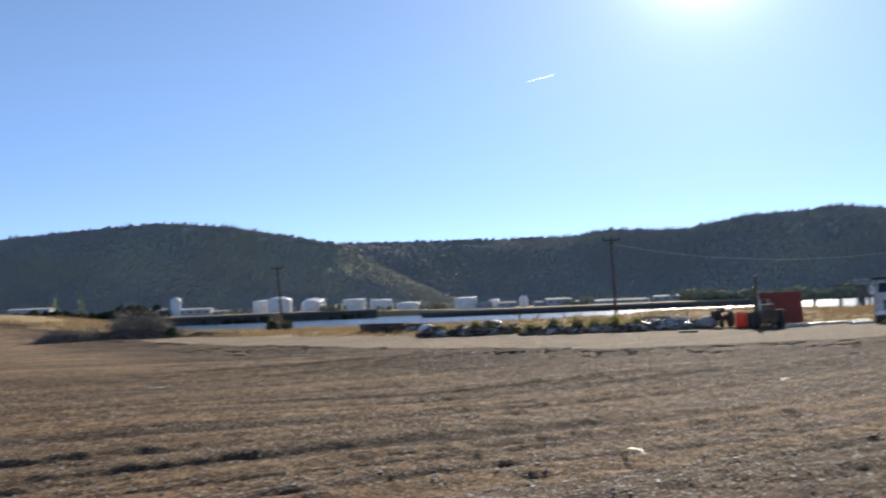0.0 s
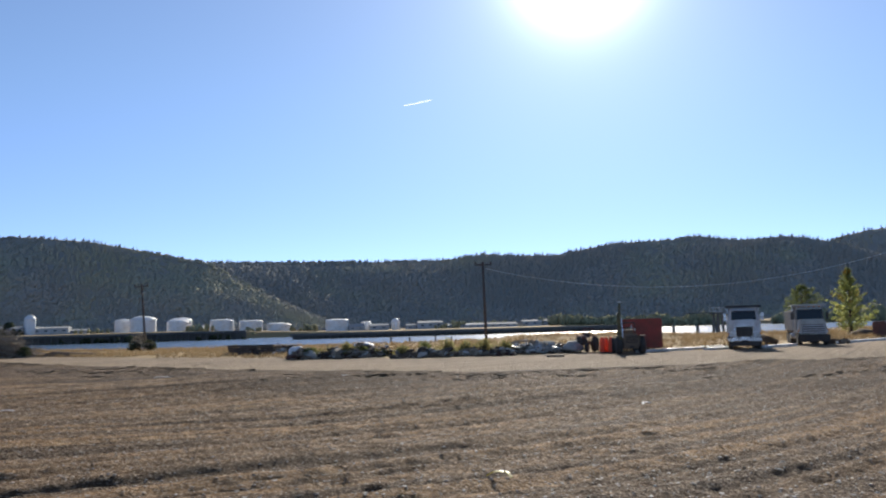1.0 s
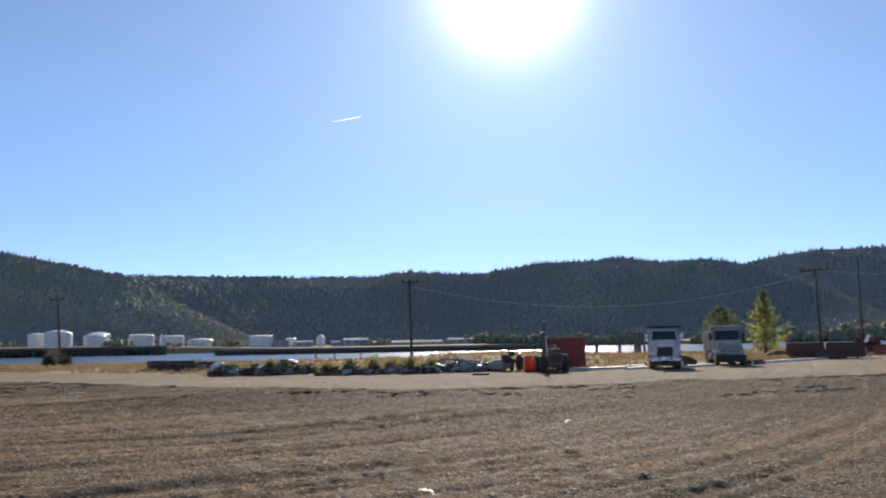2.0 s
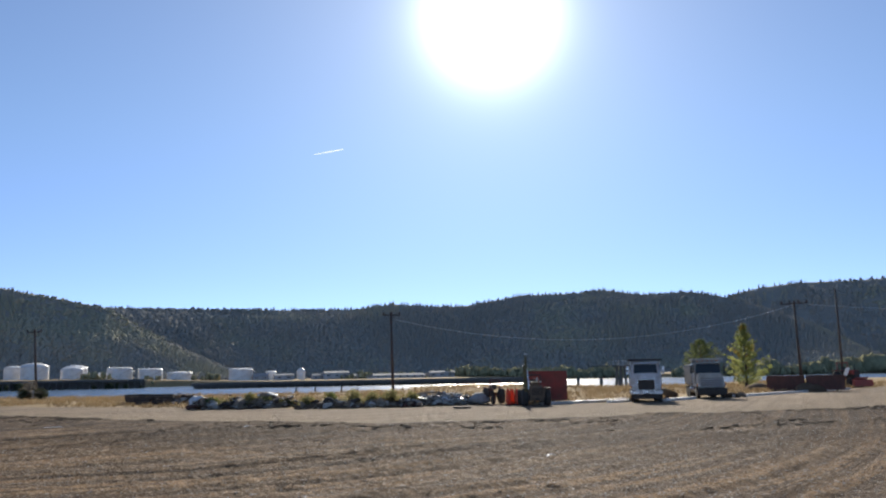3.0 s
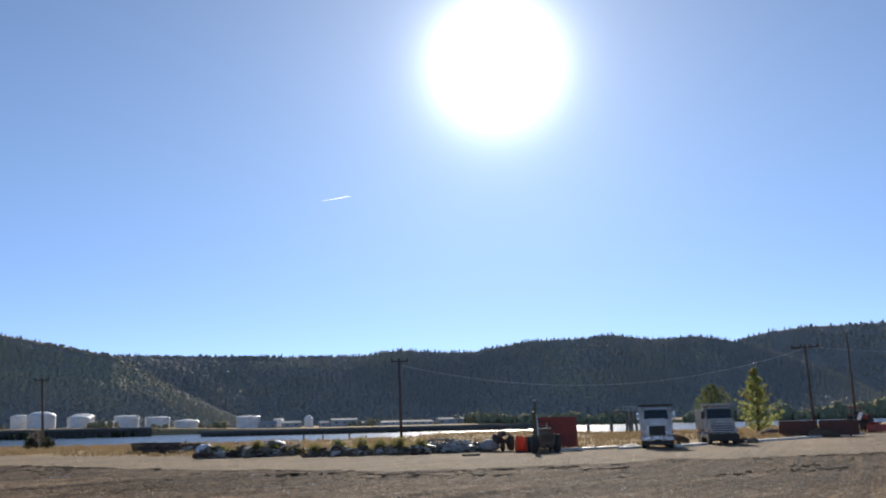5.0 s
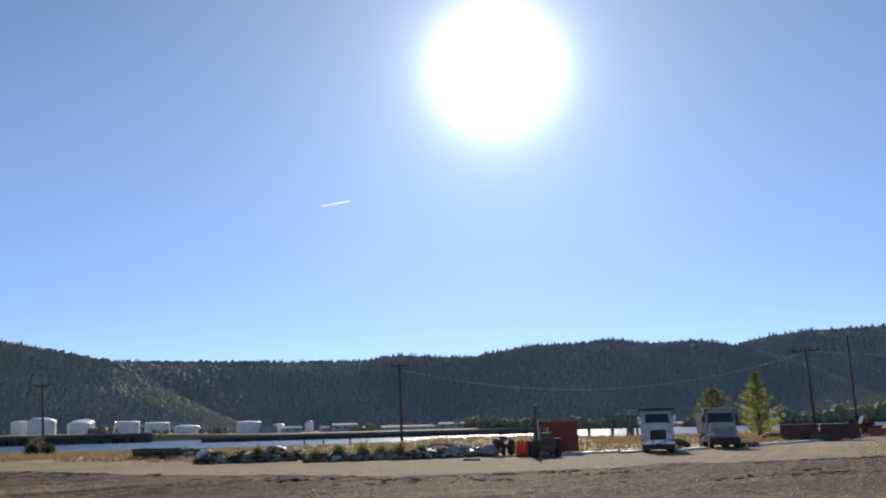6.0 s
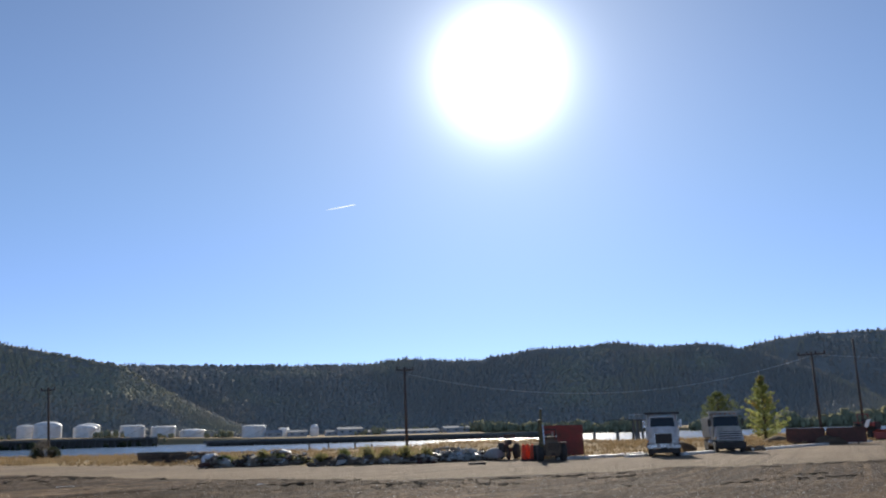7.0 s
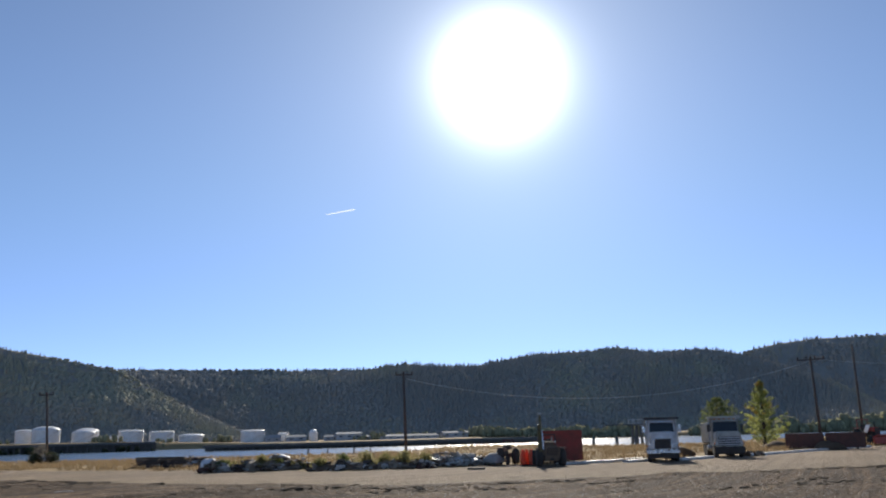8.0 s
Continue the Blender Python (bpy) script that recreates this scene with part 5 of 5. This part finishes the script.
for row in ((-300, 958, 26, 14, 13.5, 2, "pale low shed by the water"), (-262, 966, 34, 14, 12.5, 1.6, "long pale waterfront shed with windows"), (-238, 972, 18, 12, 9.6, 1.5, "small pale waterfront shed"),
            (38.5, 899, 15, 12, 6.9, 3.0, "small pale gabled waterfront shed"), (60, 896, 18, 12, 6.2, 1.6, "low grey waterfront shed"), (107, 873, 23.5, 16, 7.6, 1.6, "pale flat shed on the wharf"),
            (155, 866, 70, 18, 4.4, 1.5, "long low shed with a pale roof"), (92, 880, 14, 10, 5.4, 1.5, "low grey waterfront shed"), (218, 880, 40, 14, 6.2, 1.5, "long low shed with a pale roof"),
            (-428, 950, 44, 16, 19, 1.5, "blue-white cladded waterfront building")):
    shed(*row[:6], row[6])


def silo(x, y, r, top, label):
    z = rest(x, y) - 0.3
    t = thing("silo", pose(x, y, z), label, "silo", "domed silos")
    h = top - z - r
    part("drum", lathe(B(), [(r, 0), (r, h)], 32), TANK_PAINT, t, shade=False)
    part("dome", lathe(B(), [(r * 1.01 * math.cos(radians(a)), h + r * math.sin(radians(a))) for a in (0, 15, 30, 45, 60, 75, 87)], 32), TANK_PAINT, t, shade=True)
    part("vent", lathe(B(), [(0.6, h + r * 0.99), (0.6, h + r + 0.6)], 10), GREY_PAINT, t)


silo(-281.6, 959.5, 5.6, 24.6, "tall white silo with a domed top")
silo(77, 903, 4.2, 11.4, "white domed silo among sheds")


def thicket(name, spots, label, seed, leaf=None):
    rng = np.random.default_rng(seed)
    p, s = [], []
    for x0, y0, x1, y1, high, n in spots:
        n = int(n * 1.8)
        q = rng.uniform(0, 1, n)
        x, y = x0 + (x1 - x0) * q, y0 + (y1 - y0) * q + rng.normal(0, 5, n)
        h = high * (0.25 + 0.75 * rng.uniform(0, 1, n) ** 2) * (0.8 + 0.35 * vnoise(x * 0.06, y * 0, seed))
        p.append(np.stack([x, y, np.maximum(ground_height(x, y), -4) - 0.05 * h], -1))
        s.append(np.stack([h * rng.uniform(0.45, 0.95, n), h * 0.6, h], -1))
    p, s = np.concatenate(p), np.concatenate(s)
    ob = scattered(name, [crown_template(k + 20) for k in range(8)], p, s, rng.uniform(0, 6.28, len(p)), leaf or HAZED_SHORE, True)
    tagged(ob, label, "thicket", kind="stuff")


thicket("shore_thicket", [(-130, 930, -100, 935, 9, 16), (-70, 925, -55, 925, 8, 10), (-25, 925, 0, 920, 8, 18), (110, 860, 140, 860, 9, 18), (150, 890, 330, 868, 9, 60),
                          (225, 866, 340, 858, 11, 280), (320, 860, 430, 850, 11, 280), (-240, 940, -200, 940, 7, 12), (-190, 905, -60, 905, 7, 40)], "green thicket along the far shore", 3)
thicket("bank_thicket", [(470, 815, 640, 822, 16, 320), (560, 815, 800, 822, 20, 380), (420, 800, 480, 815, 11, 120)], "dense green trees along the river bend", 4)
thicket("dark_scrub", [(-250, 788, -60, 788, 6, 70), (-430, 905, -300, 952, 16, 150), (-300, 945, -286, 955, 9, 14)], "long dark belt of trees on the far shore", 5, DUSK)


def dry_grass():
    rng = np.random.default_rng(8)
    n = 52000
    x = rng.uniform(-70, 100, n)
    near, far = road_edges(x)
    start = np.where((x > -3.5) & (x < 22), 79.5 - 0.2 * np.clip(x, 0, 20), far + 1.5)
    y = start + (bank_line(x) + 6 - start) * rng.uniform(0, 1, n)
    keep = fbm(x * 0.12, y * 0.12, 3, 60) > -0.35
    x, y = x[keep], y[keep]
    h = 0.14 + 0.5 * rng.uniform(0, 1, len(x)) ** 2
    blades = []
    for k in range(3):
        r = random.Random(k)
        v, f = [], []
        for i in range(7):
            a, l = r.uniform(0, 6.28), r.uniform(0.1, 0.5)
            v += [(0.06 * math.cos(a + 1.57), 0.06 * math.sin(a + 1.57), 0), (-0.06 * math.cos(a + 1.57), -0.06 * math.sin(a + 1.57), 0), (l * math.cos(a), l * math.sin(a), r.uniform(0.6, 1.0))]
            f.append((3 * i, 3 * i + 1, 3 * i + 2))
        blades.append((np.array(v), np.array(f)))
    ob = scattered("dry_grass", blades, np.stack([x, y, ground_height(x, y)], -1), np.stack([h, h, h], -1), rng.uniform(0, 6.28, len(x)), STRAW)
    tagged(ob, "dry straw-coloured grass along the river bank", "grass", kind="stuff")


dry_grass()

def contrail(a, b, wide):
    """A thin streak of vapour, widest past its middle."""
    a, b = Vector(a), Vector(b)
    q = np.linspace(0, 1, 24)
    half = wide * (0.25 + np.sin(q * 2.6) * 0.6) * (1 + 0.15 * vnoise(q * 14, q * 0, 2))
    mid = np.array([a.lerp(b, float(k))[:] for k in q])
    v = np.concatenate([mid - half[:, None] * (0, 0.3, 1), mid + half[:, None] * (0, 0.3, 1)])
    f = [[i, i + 1, i + 25, i + 24] for i in range(23)]
    return tagged(mesh_of("contrail", v, f, CHALK), "thin white aircraft trail high in the sky", "contrail", kind="structure")


contrail((442.7, 4478, 1100), (585, 4462, 1128), 2.5)


# ---- litter on the field ----
def litter(x, y, length, wide, turn, bend, material, name, label):
    bm = B()
    n = 6
    for i in range(n):
        q0, q1 = i / n - 0.5, (i + 1) / n - 0.5
        z0, z1 = bend * (0.25 - q0 * q0) + 0.02, bend * (0.25 - q1 * q1) + 0.02
        box(bm, ((q0 + q1) / 2 * length, 0.04 * math.sin(i * 2.0), (z0 + z1) / 2), (length / n * 1.02, wide * (1 - 0.06 * i), 0.014), 0, (0, math.degrees(math.atan2(z0 - z1, length / n)), 4 * math.sin(i * 1.7)))
    single(name, bm, material, pose(x, y, rest(x, y) + 0.02, 0, 0, turn), label, "litter", "litter on the field")


YELLOW = worn("yellow_plastic", (0.75, 0.62, 0.12), (0.5, 0.42, 0.15), 0.3, 4, 0.5)
litter(2.6, 13.3, 0.42, 0.07, -38, 0.3, YELLOW, "plastic_strip", "bent yellow plastic strip on the earth")
litter(-8.6, 53.5, 0.95, 0.12, 14, 0.1, SHEET, "bleached_board", "bleached white board on the earth")
litter(-9.8, 31.0, 0.5, 0.09, 5, 0.1, SHEET, "bleached_board", "small bleached board on the earth")
litter(1.4, 45.5, 0.5, 0.12, 25, 0.2, SHEET, "bleached_board", "small bleached board on the earth")
litter(9.5, 26.0, 0.4, 0.06, 40, 0.2, SHEET, "bleached_board", "small bleached board on the earth")
